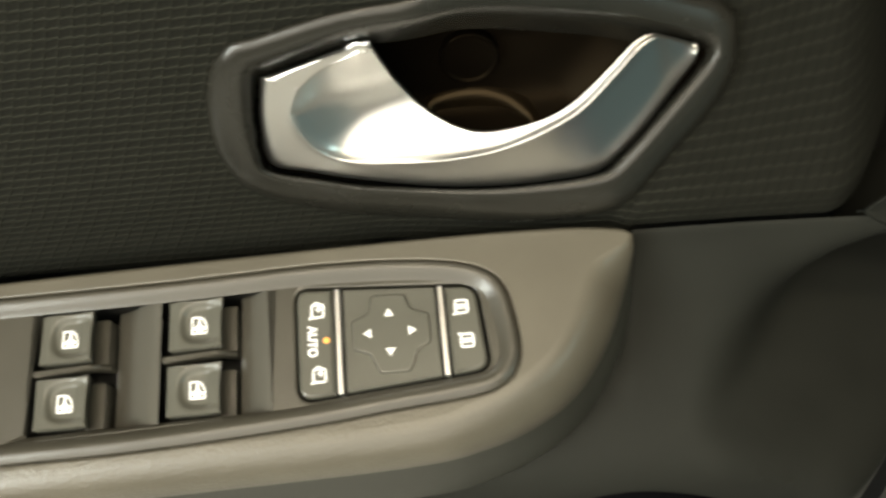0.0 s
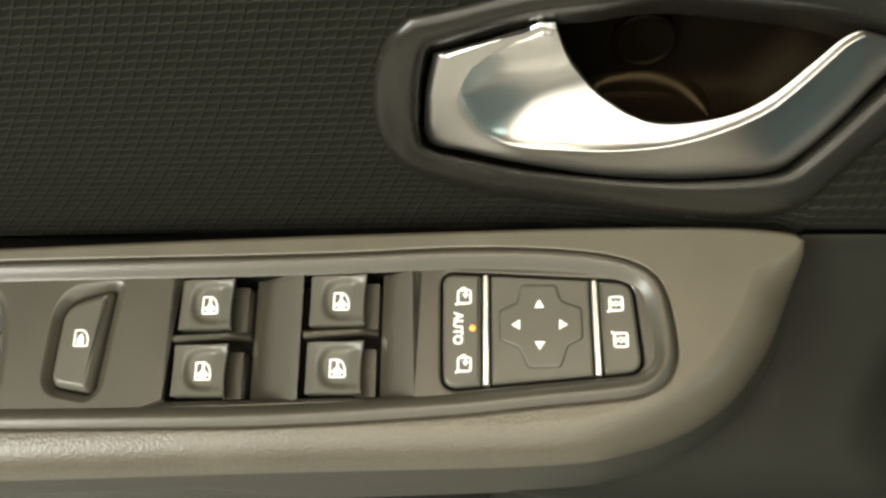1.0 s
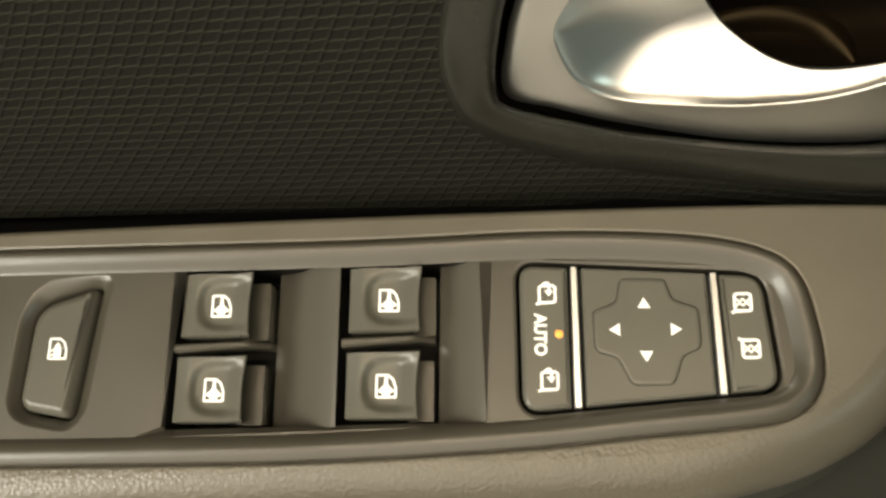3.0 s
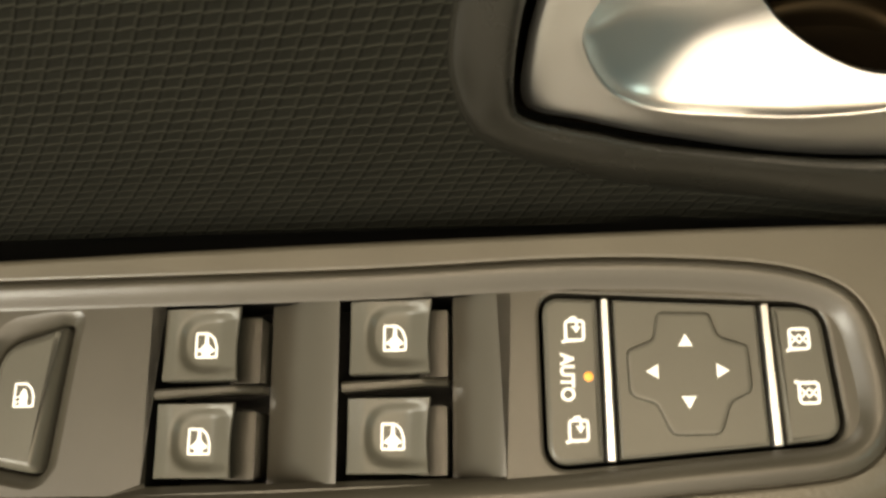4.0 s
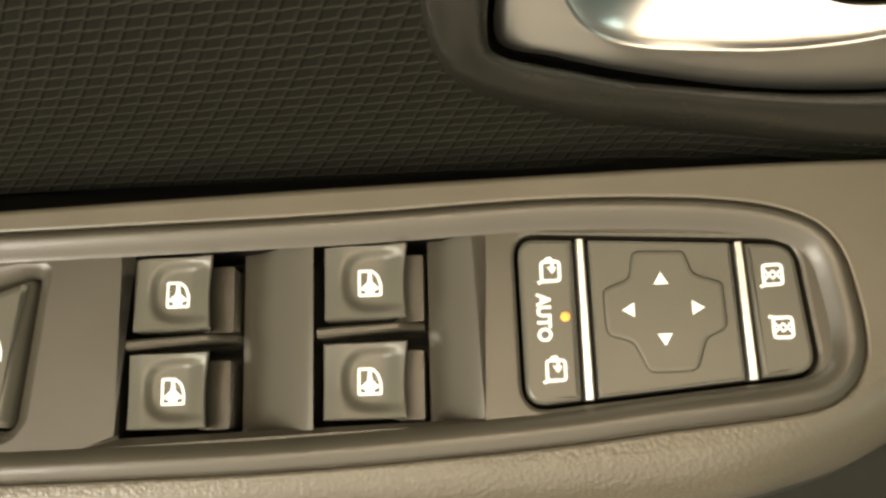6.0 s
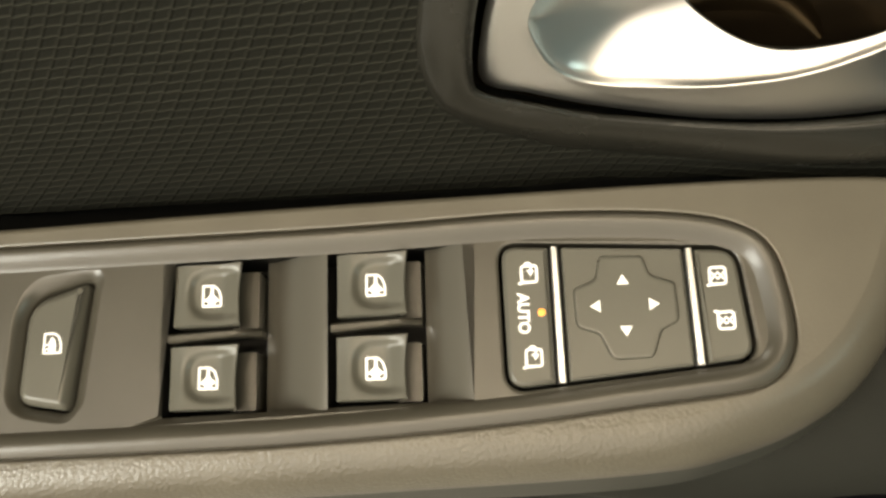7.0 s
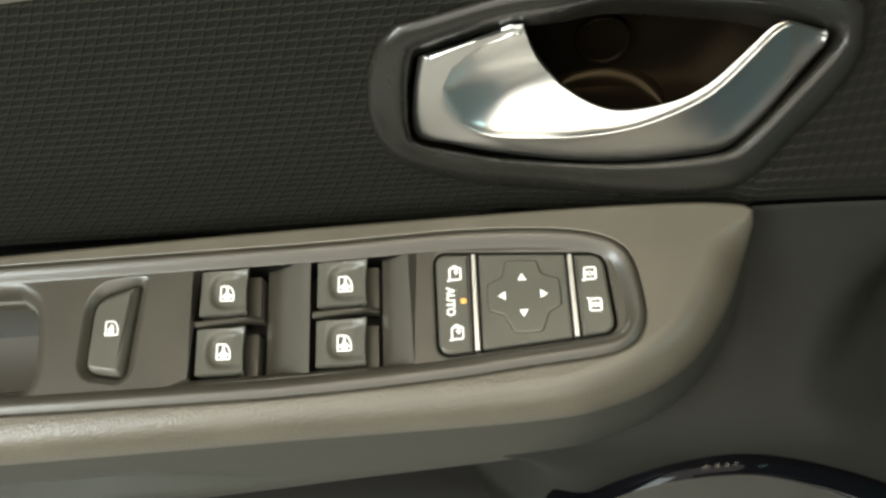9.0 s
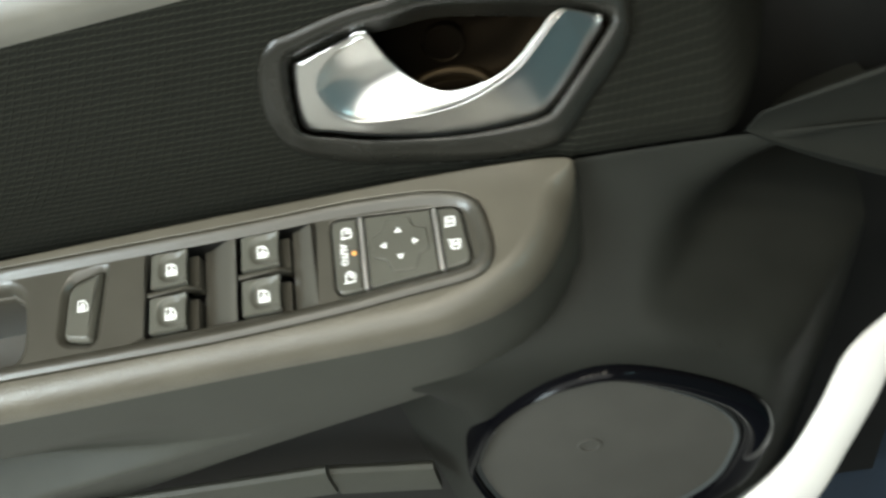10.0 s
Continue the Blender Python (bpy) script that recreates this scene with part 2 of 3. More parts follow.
def sheet(fn, us, vs, closed=False):
    bm = bmesh.new()
    grid = [[bm.verts.new(fn(u, v)) for u in us] for v in vs]
    for a, b in zip(grid, grid[1:]):
        for i in range(len(us) - 1):
            bm.faces.new((a[i], a[i + 1], b[i + 1], b[i]))
    return bm


def steps(a, b, n):
    return [a + (b - a) * i / (n - 1) for i in range(n)]


def smoothstep(a, b, x):
    u = min(1, max(0, (x - a) / (b - a)))
    return u * u * (3 - 2 * u)


def prism(loop, z0, z1, bevel=0.4):
    """A flat-topped block over a plane loop, its top edge rounded."""
    rings = [lift(loop, z0), lift(loop, z1 - bevel)]
    for k in (1, 2, 3):
        a = k / 3 * math.pi / 2
        rings.append(lift(inset(loop, bevel * (1 - math.cos(a))), z1 - bevel + bevel * math.sin(a)))
    return loft(rings, cap_last=True)


def ribbon(bm, path, width, z, closed=False):
    """A flat stroke along a plane path, as printed symbols have."""
    pts = [Vector(p) for p in path]
    n = len(pts)
    left, right = [], []
    for i, p in enumerate(pts):
        a = pts[i - 1] if closed or i else p
        b = pts[(i + 1) % n] if closed or i < n - 1 else p
        t = (b - a).normalized()
        o = Vector((-t.y, t.x)) * width / 2
        left.append(bm.verts.new((p.x + o.x, p.y + o.y, z)))
        right.append(bm.verts.new((p.x - o.x, p.y - o.y, z)))
    for i in range(n if closed else n - 1):
        j = (i + 1) % n
        bm.faces.new((left[i], left[j], right[j], right[i]))


def blot(bm, points, z):
    bm.faces.new([bm.verts.new((p[0], p[1], z)) for p in points])


# ---------- the door's upper surface ----------
def door_y(x, z):
    """How far out the door's cloth lies, over x and height."""
    return 38 - 6 * smoothstep(0, 75, x) + 0.37 * z + 0.0075 * (math.sqrt((x - 22) ** 2 + 64) + x - 22) / 2 * max(0, z)


def on_door(x, z, off=0.0):
    """A point off millimetres before the cloth, shifted along the slope at which the recess is cut."""
    k = -off / 0.75
    return Vector((x - 0.08 * k, door_y(x, z) + 0.36 * k, z - 0.93 * k))


def in_door(x, z, depth):
    """A point that deep behind the cloth, square to it."""
    return Vector((x, door_y(x, z) + 0.93 * depth, z - 0.3 * depth))


OPENING = spline([(-20.6, 54.9), (-24.3, 40.5), (-25.5, 25.6), (-22.6, 21), (-10, 16.6), (5, 12.3), (33.7, 9.5), (58.7, 10), (73.7, 11), (78.8, 13.4),
                  (92.7, 23.6), (104.2, 31.6), (104.2, 34.8), (91, 40.2), (73.5, 47.8), (56.2, 54.6), (43.5, 59.5), (31.5, 62.8), (14.1, 63.9), (0, 61.6), (-15.5, 57.2)], 150)
OUTER = spline([(-26.5, 63.5), (-33.2, 53.8), (-37.3, 37), (-35.6, 24), (-29.2, 13.2), (-14.4, 5.6), (8, -1.6), (33.5, -3.2), (60, -1.6), (80, 1.4), (92.5, 11.4), (101.8, 17.4),
                (112.8, 26.6), (117.6, 32), (116.4, 36.8), (104.5, 44.5), (84.5, 54), (58, 65.5), (33, 71.5), (9, 71.5), (-12, 67.5)], 200)


def cast(p, d, loop):
    """How far a plane ray goes from p along d to the loop."""
    best = 12.0
    for a, b in zip(loop, loop[1:] + loop[:1]):
        e = b - a
        den = d.x * e.y - d.y * e.x
        if abs(den) > 1e-9:
            w = a - p
            s, u = (w.x * e.y - w.y * e.x) / den, (w.x * d.y - w.y * d.x) / den
            if s > 0 and 0 <= u <= 1:
                best = min(best, s)
    return best


def outward(loop):
    far = inset(loop, -1)
    return [(q - p).normalized() for p, q in zip(loop, far)]


def inside(p, loop):
    c = False
    for a, b in zip(loop, loop[1:] + loop[:1]):
        if (a.y > p.y) != (b.y > p.y) and p.x < (b.x - a.x) * (p.y - a.y) / (b.y - a.y) + a.x:
            c = not c
    return c


CLOTH_SLANT = 0.018


def seam_z(x):
    """The seam between cloth and lower trim falls slightly towards the front."""
    return -7.9 - 0.01 * (x - 82) - 0.0004 * (x - 82) * abs(x - 82)


def build_door():
    door = thing("door_trim", (0, 40, 0), "dark ribbed cloth and grey plastic inner door trim", "door trim")
    # cloth insert
    bm = bmesh.new()
    uv = bm.loops.layers.uv.new("cloth")
    us, vs = steps(-300, 190, 200), steps(0, 1, 60)
    mid = [(a + b) / 2 for a, b in zip(OPENING, [p + d * cast(p, d, OUTER) for p, d in zip(OPENING, outward(OPENING))])]

    def height(u, v):
        low = -22 if u < 80 else -22 + (22 + seam_z(u)) * smoothstep(80, 84, u)
        return low + (90 + 0.055 * u - low) * v

    def cloth(u, v):
        z = height(u, v)
        p = on_door(u, z)
        gap = -19 + 5 * smoothstep(-40, 60, u)
        p.y += (3.4 * (1 - smoothstep(-22, 24, z)) + 6 * (1 - smoothstep(gap - 3, gap + 2, z))) * (1 - smoothstep(76, 84, u)) + 0.05 * max(0, u - 143) ** 2
        p.y += 1.0 * (1 - smoothstep(0, 0.02, v)) * smoothstep(76, 84, u)
        return p
    grid = [[bm.verts.new(cloth(u, v)) for u in us] for v in vs]
    for j in range(len(vs) - 1):
        for i in range(len(us) - 1):
            if inside(Vector(((us[i] + us[i + 1]) / 2, (height(us[i], vs[j]) + height(us[i], vs[j + 1])) / 2)), mid):
                continue
            f = bm.faces.new((grid[j][i], grid[j][i + 1], grid[j + 1][i + 1], grid[j + 1][i]))
            for lo, (a, b) in zip(f.loops, ((i, j), (i + 1, j), (i + 1, j + 1), (i, j + 1))):
                lo[uv].uv = (us[a] * MM, height(us[a], vs[b]) * MM + us[a] * MM * CLOTH_SLANT)
    for v in [v for v in bm.verts if not v.link_faces]:
        bm.verts.remove(v)
    part("cloth_insert", bm, CLOTH, door, "dark ribbed woven cloth")
    # smooth upper edge of the trim
    bm = sheet(lambda u, a: on_door(u, 89.4 + 0.055 * u) + Vector((0, -2.5 * math.sin(math.pi * min(1, a * 2)) + 0.37 * 40 * a + 26 * max(0, a - 0.25) ** 1.5, 40 * a)), steps(-300, 172, 30), steps(0, 1.2, 18))
    part("upper_trim", bm, TOPSKIN, door, "smooth beige-grey upper door trim")
    # black sheet that stands in for the shade behind the gaps
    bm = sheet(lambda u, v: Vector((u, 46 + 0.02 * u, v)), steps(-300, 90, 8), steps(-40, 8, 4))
    part("gap_shade_sheet", bm, BLACK, door)

    # lower trim: from the seam down and out to the loudspeaker
    prof = [(28.5, 0.5), (27.5, -3), (25.5, -12), (19, -26), (7, -42), (-9, -54), (-19, -61.5), (-23.5, -69), (-25, -80), (-25.5, -105), (-26, -150), (-26, -230), (-24, -300)]
    curve = spline([Vector(p) for p in prof], 60, closed=False)
    turn = TILT.to_3x3().inverted()

    def bend(z):
        """Where, at each height, the trim starts to turn away to the hinge side."""
        return 98 + 52 * smoothstep(-58, 0, z) + 55 * smoothstep(-52, -96, z)

    def lower(u, i):
        p = curve[i]
        u = 8 + (u - 8) * (198 - 38 * smoothstep(-100, -230, p.y)) / 198
        back = max(0, u - bend(p.y)) * smoothstep(0, 10, i)
        left = max(0, 30 - u) * smoothstep(14, 28, i)
        q = turn @ Vector((u, p.x + 1.35 * (math.sqrt(back * back + 300) - 17.3) + 1.1 * (math.sqrt(left * left + 25) - 5), p.y))
        top = on_door(u, seam_z(u) + 0.1 - 24 * (1 - smoothstep(77, 83, u)))
        top.y -= 0.7 + 0.9 * smoothstep(0, 2, i)
        return top.lerp(q, smoothstep(0, 12, i)) if i < 12 else q
    bm = sheet(lower, steps(-34, 226, 160), range(60))
    part("lower_trim", bm, TRIM, door, "smooth dark grey lower door trim")

    # map pocket under the armrest: back wall blackened for its shade, and a pale ledge with a step in it
    def world_mm(x, y, z):
        return turn @ Vector((x, y, z))
    bm = sheet(lambda u, v: world_mm(u, 48 - 30 * smoothstep(-120, -260, v), v), steps(-320, 30, 12), steps(-20, -330, 14))
    part("pocket_liner", bm, BLACK, door, "dark inside of the map pocket")
    for x0, x1, y0, z0 in ((-330, -70.6, -8, -161), (-70, -14, -6, -166)):
        rings = []
        for u in steps(0, 1, 12):
            x = x0 + (x1 - x0) * u
            rings.append([world_mm(x, y, z0 + z - 0.2 * (x - x0) * (x0 > -100)) for y, z in ((y0 + 7, -26), (y0 + 7, -3), (y0 + 5.5, -0.8), (y0 + 3, 0), (y0 + 0.8, -1.5), (y0, -6), (y0 + 1, -26))])
        part("pocket_ledge", loft(rings, cap_first=True, cap_last=True), SIDE, door, "dark grey map pocket ledge")

    # rounded trim at the door's front corner
    rings = []
    for u in steps(0, 1, 26):
        x = 155 + 150 * u
        k = smoothstep(-0.05, 0.3, u) ** 0.7
        zr, zb = 3 + 7 * smoothstep(-0.02, 0.05, u) + 32 * u, 2 - 90 * u ** 0.9
        y0 = 27 + 0.03 * (x - 155)
        rings.append([world_mm(x, y0 + 40 * k, zr - 70 * k), world_mm(x, y0 + 5 * k, zr - 3 * k), world_mm(x, y0 + 1.2 * k, zr), world_mm(x, y0, zr - 1.6 * k), world_mm(x, y0 + 3 * k, zr - 8 * k),
                      world_mm(x, y0 + 4 * k, zb + 10 * k), world_mm(x, y0 - 1 * k, zb + 2 * k), world_mm(x, y0 + 2 * k, zb - 4 * k), world_mm(x, y0 + 40 * k, zb - 30 * k)])
    part("front_corner", loft(rings, cap_last=True, cap_first=True), TRIM, door, "rounded dark front corner trim")
    bm = sheet(lambda u, v: world_mm(u, 92, v), steps(-420, 300, 4), steps(-460, 170, 4))
    part("door_shell", bm, BLACK, door, "dark inside of the door shell")
    return door


def build_handle():
    h = thing("door_handle", (40, 50, 30), "satin chrome inner door handle in a dark oval bezel", "door handle")
    outs = outward(OPENING)
    wide = [cast(p, d, OUTER) for p, d in zip(OPENING, outs)]
    for _ in range(6):
        wide = [(wide[i - 1] + 2 * wide[i] + wide[(i + 1) % len(wide)]) / 4 for i in range(len(wide))]
    section = [(1.0, -9), (1.0, 0.3), (0.95, 1.3), (0.85, 2.4), (0.7, 3.3), (0.5, 3.9), (0.3, 4.2), (0.17, 4.1), (0.135, 3.9), (0.05, 2.7), (0.02, 2.0), (0.0, 1.2), (-0.005, 0.5), (-0.02, -2), (-0.03, -9)]
    rings = [[on_door(*(p + d * w * s), off) for p, d, w in zip(OPENING, outs, wide)] for s, off in section]
    part("bezel", loft(rings), BEZEL, h, "dark grey moulded bezel", smooth=60)
    # bowl behind the lever
    cx = Vector((38, 31))
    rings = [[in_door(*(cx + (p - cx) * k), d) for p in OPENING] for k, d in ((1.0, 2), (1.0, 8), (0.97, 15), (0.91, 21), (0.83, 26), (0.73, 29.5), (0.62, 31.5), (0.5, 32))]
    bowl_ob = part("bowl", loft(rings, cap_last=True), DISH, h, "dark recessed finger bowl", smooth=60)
    # round screw cover on the bowl's floor
    c = Vector((37.5, 78.8, 20.5))
    ax = Vector((0, -0.92, 0.38))
    e1, e2 = Vector((1, 0, 0)), Vector((0, 0.38, 0.92))
    ring = lambda r, d: [c + ax * d + e1 * r * math.cos(a) + e2 * r * math.sin(a) for a in steps(0, 2 * math.pi, 41)[:-1]]
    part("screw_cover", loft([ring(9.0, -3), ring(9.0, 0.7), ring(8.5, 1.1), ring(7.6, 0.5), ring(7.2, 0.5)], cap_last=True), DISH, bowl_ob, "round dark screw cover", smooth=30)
    # low arched rib on the bowl's floor, added to stand in for the bowl's curved highlight
    crest = spline([(21.5, 66, 7.2), (24.5, 71.0, 8.0), (32, 73.0, 8.6), (40.6, 73.0, 8.4), (49, 70.2, 6.9), (54, 65.6, 5.9), (56.5, 61.5, 5.4)], 40, False)
    rings = []
    for i, c in enumerate(crest):
        along_rib = (crest[min(i + 1, 39)] - crest[max(i - 1, 0)]).normalized()
        up = Vector((0, -0.45, 0.89))
        side = along_rib.cross(up).normalized()
        wide = 6.2 * math.sin(math.pi * (i + 1.5) / 42) ** 0.5
        rings.append([c + side * wide * k + up * (1.9 * math.cos(math.pi * k / 2) ** 2 - 0.75) for k in steps(-1, 1, 22)] + [c + side * wide - up * 3, c - side * wide - up * 3])
    part("sheen_rib", loft(rings, cap_first=True, cap_last=True), COVE, bowl_ob, "glossy dark brown rib added to carry the bowl's sheen", smooth=60)
    # lever
    lows = [Vector(p) for p in [(-18.9, 54.8), (-22.6, 40.3), (-23.4, 25.2), (-12.9, 20.6), (0, 16.1), (14, 12.9), (29, 10.9), (45, 10.4), (59, 10.9), (72.6, 11.8), (80.2, 15.6), (87.6, 20.9), (95.5, 27.4), (101.5, 32)]]
    tops = [Vector(p) for p in [(-18.9, 54.8), (-8.7, 57.3), (3.5, 60), (10.6, 60.9), (17, 51.4), (23.3, 40.9), (31.9, 31.4), (40.5, 27.3), (54.3, 27.4), (64.4, 30.3), (74.4, 36), (82.3, 40.0), (88.8, 39.3), (100.4, 34.2)]]
    # the scoop's crisp edge: low side, and on the rear lobe the upper side, which meets the low one at the rear
    edge_low = [Vector(p) for p in [(-9.4, 49.1), (-13.4, 40.2), (-10.3, 30.2), (-4.5, 24.2), (4, 21), (16, 20), (28.5, 19.6)]]
    edge_low += [lows[i].lerp(tops[i], k) for i, k in zip(range(7, 14), (0.6, 0.78, 0.85, 0.88, 0.9, 0.91, 0.91))]
    edge_high = [Vector(p) for p in [(-9.4, 49.1), (-4, 53.6), (4.2, 57.4), (9.8, 59.6)]] + [c.lerp(t, 0.8) for c, t in zip(edge_low[4:], tops[4:])]
    deepest = [24, 24, 24, 24, 22, 17, 10, 5.5, 3.6, 2.6, 2.0, 1.4, 0.8, 0.4]

    def along(values, s):
        i = min(int(s), 12)
        a, b, c, d = values[max(i - 1, 0)], values[i], values[i + 1], values[min(i + 2, 13)]
        u = s - i
        return 0.5 * (2 * b + (c - a) * u + (2 * a - 5 * b + 4 * c - d) * u * u + (3 * b - a - 3 * c + d) * u ** 3)

    low_rim = np.array([along(edge_low, q)[:] for q in steps(1, 13, 260)])
    high_rim = np.array([along(edge_low, q)[:] for q in steps(1, 0, 24)] + [along(edge_high, q)[:] for q in steps(0, 3, 80)] + [(9.8 + 0.35 * i, 59.6 + 0.137 * i) for i in range(1, 60)])

    def eased(p, curve, soft=1.6):
        """A smooth distance from p to a curve."""
        far = np.hypot(curve[:, 0] - p.x, curve[:, 1] - p.y)
        gap = np.hypot(*(curve[1:] - curve[:-1]).T)
        gap = np.append(gap, gap[-1])
        low = far.min()
        return max(0.0, low - soft * math.log(float((np.exp((low - far) / soft) * gap).sum()) / (2 * soft)))

    def scoop(p, s, el, eh):
        """Depth of the finger scoop: the upper wall runs down from the notch, the lower one rises to the front edge; they meet in a wide valley."""
        near = min((p - el).length, (p - eh).length + 60 * smoothstep(2.7, 3.2, s))
        d, e = eased(p, low_rim), eased(p, high_rim)
        upper = 0.95 * e + 8 * (1 - math.exp(-e / 4.5))
        lower = 0.5 * d + 1.8 * (1 - math.exp(-d / 2.0))
        values = (upper, lower, along(deepest, s) * 1.25)
        return 0.0 if min(values) < 1e-3 else sum(v ** -2.4 for v in values) ** (-1 / 2.4) * (1 - math.exp(-near / 0.5))

    def lever(s, row):
        lo, el, eh, hi = along(lows, s), along(edge_low, s), along(edge_high, s), along(tops, s)
        p = lo.lerp(el, row) if row <= 1 else el.lerp(eh, (row - 1) / 0.8) if row <= 1.8 else eh.lerp(hi, (row - 1.8) / 0.2)
        proud = 0.15 + 8.4 * smoothstep(2.5, 9, s) * (1 - 0.6 * smoothstep(11.5, 13, s))
        w = min(1, row)
        rear = 1 - smoothstep(1.6, 2.6, s)
        roll, drop = 0.12 + 0.16 * rear, 1.7 + 0.9 * rear
        off = 0.3 - drop * (1 - min(1, w / roll)) ** 2 + proud * w
        off += 0.28 * math.exp(-((p - el).length / 0.9) ** 2)
        if row >= 1:
            closed = 1 - smoothstep(2.8, 3.1, s)
            off -= scoop(p, s, el, eh) if row <= 1.8 else 0 if closed == 1 else scoop(p, s, el, eh) * (1 - closed)
            if row > 1.8:
                flat = (2 - row) / 0.2
                off += closed * (-3.0 * (1 - min(1, flat / 0.45)) ** 2 - proud * (1 - flat))
        return on_door(p.x, p.y, off)
    across = [0, 0.02, 0.05, 0.08, 0.12] + steps(0.2, 0.8, 7) + [0.88, 0.94, 0.98]
    bm = sheet(lever, steps(0, 4, 60) + steps(4.08, 13, 90), across + [1.0, 1.015, 1.03, 1.05, 1.08] + steps(1.11, 1.72, 26) + [1.75, 1.77, 1.785, 1.8] + [2 - 0.2 * w for w in across[::-1]])
    bmesh.ops.remove_doubles(bm, verts=bm.verts, dist=0.02)
    ob = part("lever", bm, SATIN, h, "satin chrome pull lever with a scooped finger grip", smooth=60)
    thick = ob.modifiers.new("thickness", "SOLIDIFY")
    thick.thickness, thick.offset = 0.0022, -1
    return h


# ---------- armrest and switch panel ----------
ARM = spline([(-330, 21), (-250, 23), (-167, 25.5), (-75, 28), (14, 29.3), (60, 28.8), (79, 26.8), (82.6, 24.5), (82.3, 19), (79.5, 10), (72.8, -5), (62.5, -19), (50, -28), (33, -34.5),
              (8, -38.5), (-72, -41.5), (-160, -45), (-250, -48), (-330, -50)], 260)
PLATE_EDGE = spline([(-326, 17), (-250, 20), (-150, 21.4), (-62, 22.3), (-17, 23.6), (10, 22.8), (27, 20.7), (37.5, 16.8), (42.3, 11), (44.3, 3), (45.3, -6), (44.6, -12), (41, -17.5),
                     (32.7, -21), (5, -23.9), (-19, -26.4), (-62, -29.2), (-105, -30.4), (-250, -32.5), (-326, -33)], 260)
FLOOR = -0.5
MODULE = rounded([(-21.6, 15.9), (33.2, 12.6), (35.7, -13.4), (-21.0, -18.6)], [4, 5.5, 4.5, 4.5], 7)
POCKET = rounded([(-103.5, 16.6), (-28.2, 17.6), (-29.6, -20.2), (-103.6, -22.1), (-103.7, -21.4), (-103.6, 16.0)], 0.05, 1)
POCKET_RIM = rounded([(-110.0, 19.0), (-27.6, 18.4), (-29.0, -21.0), (-111.0, -24.0), (-104.0, -21.6), (-103.9, 16.2)], 0.05, 1)
LOCK_KEY = rounded([(-138.2, 7.2), (-123.2, 11.8), (-126.6, -19.6), (-139.4, -17.4)], [8, 1.2, 2.2, 4.5], 8)
LOCK_CUP = [p + (q - p) * (3.4 + 2.2 * max(0.0, (q - p).dot(Vector((0.45, 0.9))))) for p, q in zip(LOCK_KEY, inset(LOCK_KEY, -1))]
LOCK_CUP = [Vector((p.x, min(p.y, 14.6))) for p in LOCK_CUP]
PULL_CUP = spline([(-320, 14), (-250, 15.5), (-175, 16.2), (-163.5, 14.6), (-156.5, 8.8), (-154.2, 0), (-153.6, -14), (-155.2, -22), (-161, -27.2), (-172, -28.6), (-250, -29.5), (-320, -29.5), (-323, -8)], 110)


def build_armrest():
    a = thing("armrest", (-60, 0, -60), "grey-brown leather-grained door armrest", "armrest")

    def low_z(p):
        return -80 + (0.47 * (p.x - 11) if p.x < 11 else 0.5 * (p.x - 11))

    def front(p):
        return smoothstep(26, 10, p.y)

    def skirt(rings, bm):
        vs = [[bm.verts.new(p) for p in r] for r in rings]
        for r, q in zip(vs, vs[1:]):
            for i in range(len(ARM)):
                j = (i + 1) % len(ARM)
                bm.faces.new((r[i], r[j], q[j], q[i]))
        return vs
    # top: groove round the switch panel, flat pad, rounded shoulder
    bm = loft([lift(inset(PLATE_EDGE, d), z) for d, z in ((0.6, -1.6), (0.3, -1.6), (0.12, -0.5), (-0.1, -0.15), (-0.6, 0))])
    top = list(bm.verts)[-len(PLATE_EDGE):]
    norms = [q - p for p, q in zip(ARM, inset(ARM, 1))]
    shoulder = []
    for k in range(11):
        ang = k / 10 * math.pi / 2
        ring = []
        for p, n in zip(ARM, norms):
            f = front(p)
            nose = f * smoothstep(5, 62, p.x)
            r, rz = 1.6 + 9.6 * f + 2 * nose, 1.6 + 11 * f + 4 * nose
            ring.append(Vector((*(p + n * r * (1 - math.sin(ang))), -rz * (1 - math.cos(ang)))))
        shoulder.append(ring)
    vs = skirt(shoulder, bm)
    fill(bm, [vs[0], top])
    part("top_pad", bm, SKIN, a, "soft grey-brown grained pad")
    # side: gently bulged, its shade put into a darker colour than the pad's, with a long grip hollow over a ledge
    # towards the rear
    side = [shoulder[-1]]
    for u in steps(0.04, 0.6, 26) + steps(0.615, 0.7, 14) + steps(0.73, 1.0, 12):
        ring = []
        for p, n in zip(ARM, norms):
            f = front(p)
            hollow = 26 * smoothstep(-66, -270, p.x) * f * smoothstep(0.2, 0.6, u) * (1 - smoothstep(0.625, 0.68, u))
            bulge = 4.5 * math.sin(u * 2.2) * f - 30 * max(0, u - 0.9) * f - hollow
            base = -1.6 - 11 * f - 4 * f * smoothstep(5, 62, p.x)
            ring.append(Vector((*(p - n * bulge), base + (low_z(p) - base) * u)))
        side.append(ring)
    side.append([Vector((p.x, p.y + (30 - p.y) * 0.5, low_z(p) + 2)) for p in ARM])
    bm = bmesh.new()
    vs = skirt(side, bm)
    fill(bm, [vs[-1]])
    part("side_panel", bm, SIDE, a, "smooth grey side of the armrest, darkened for shade")
    return a


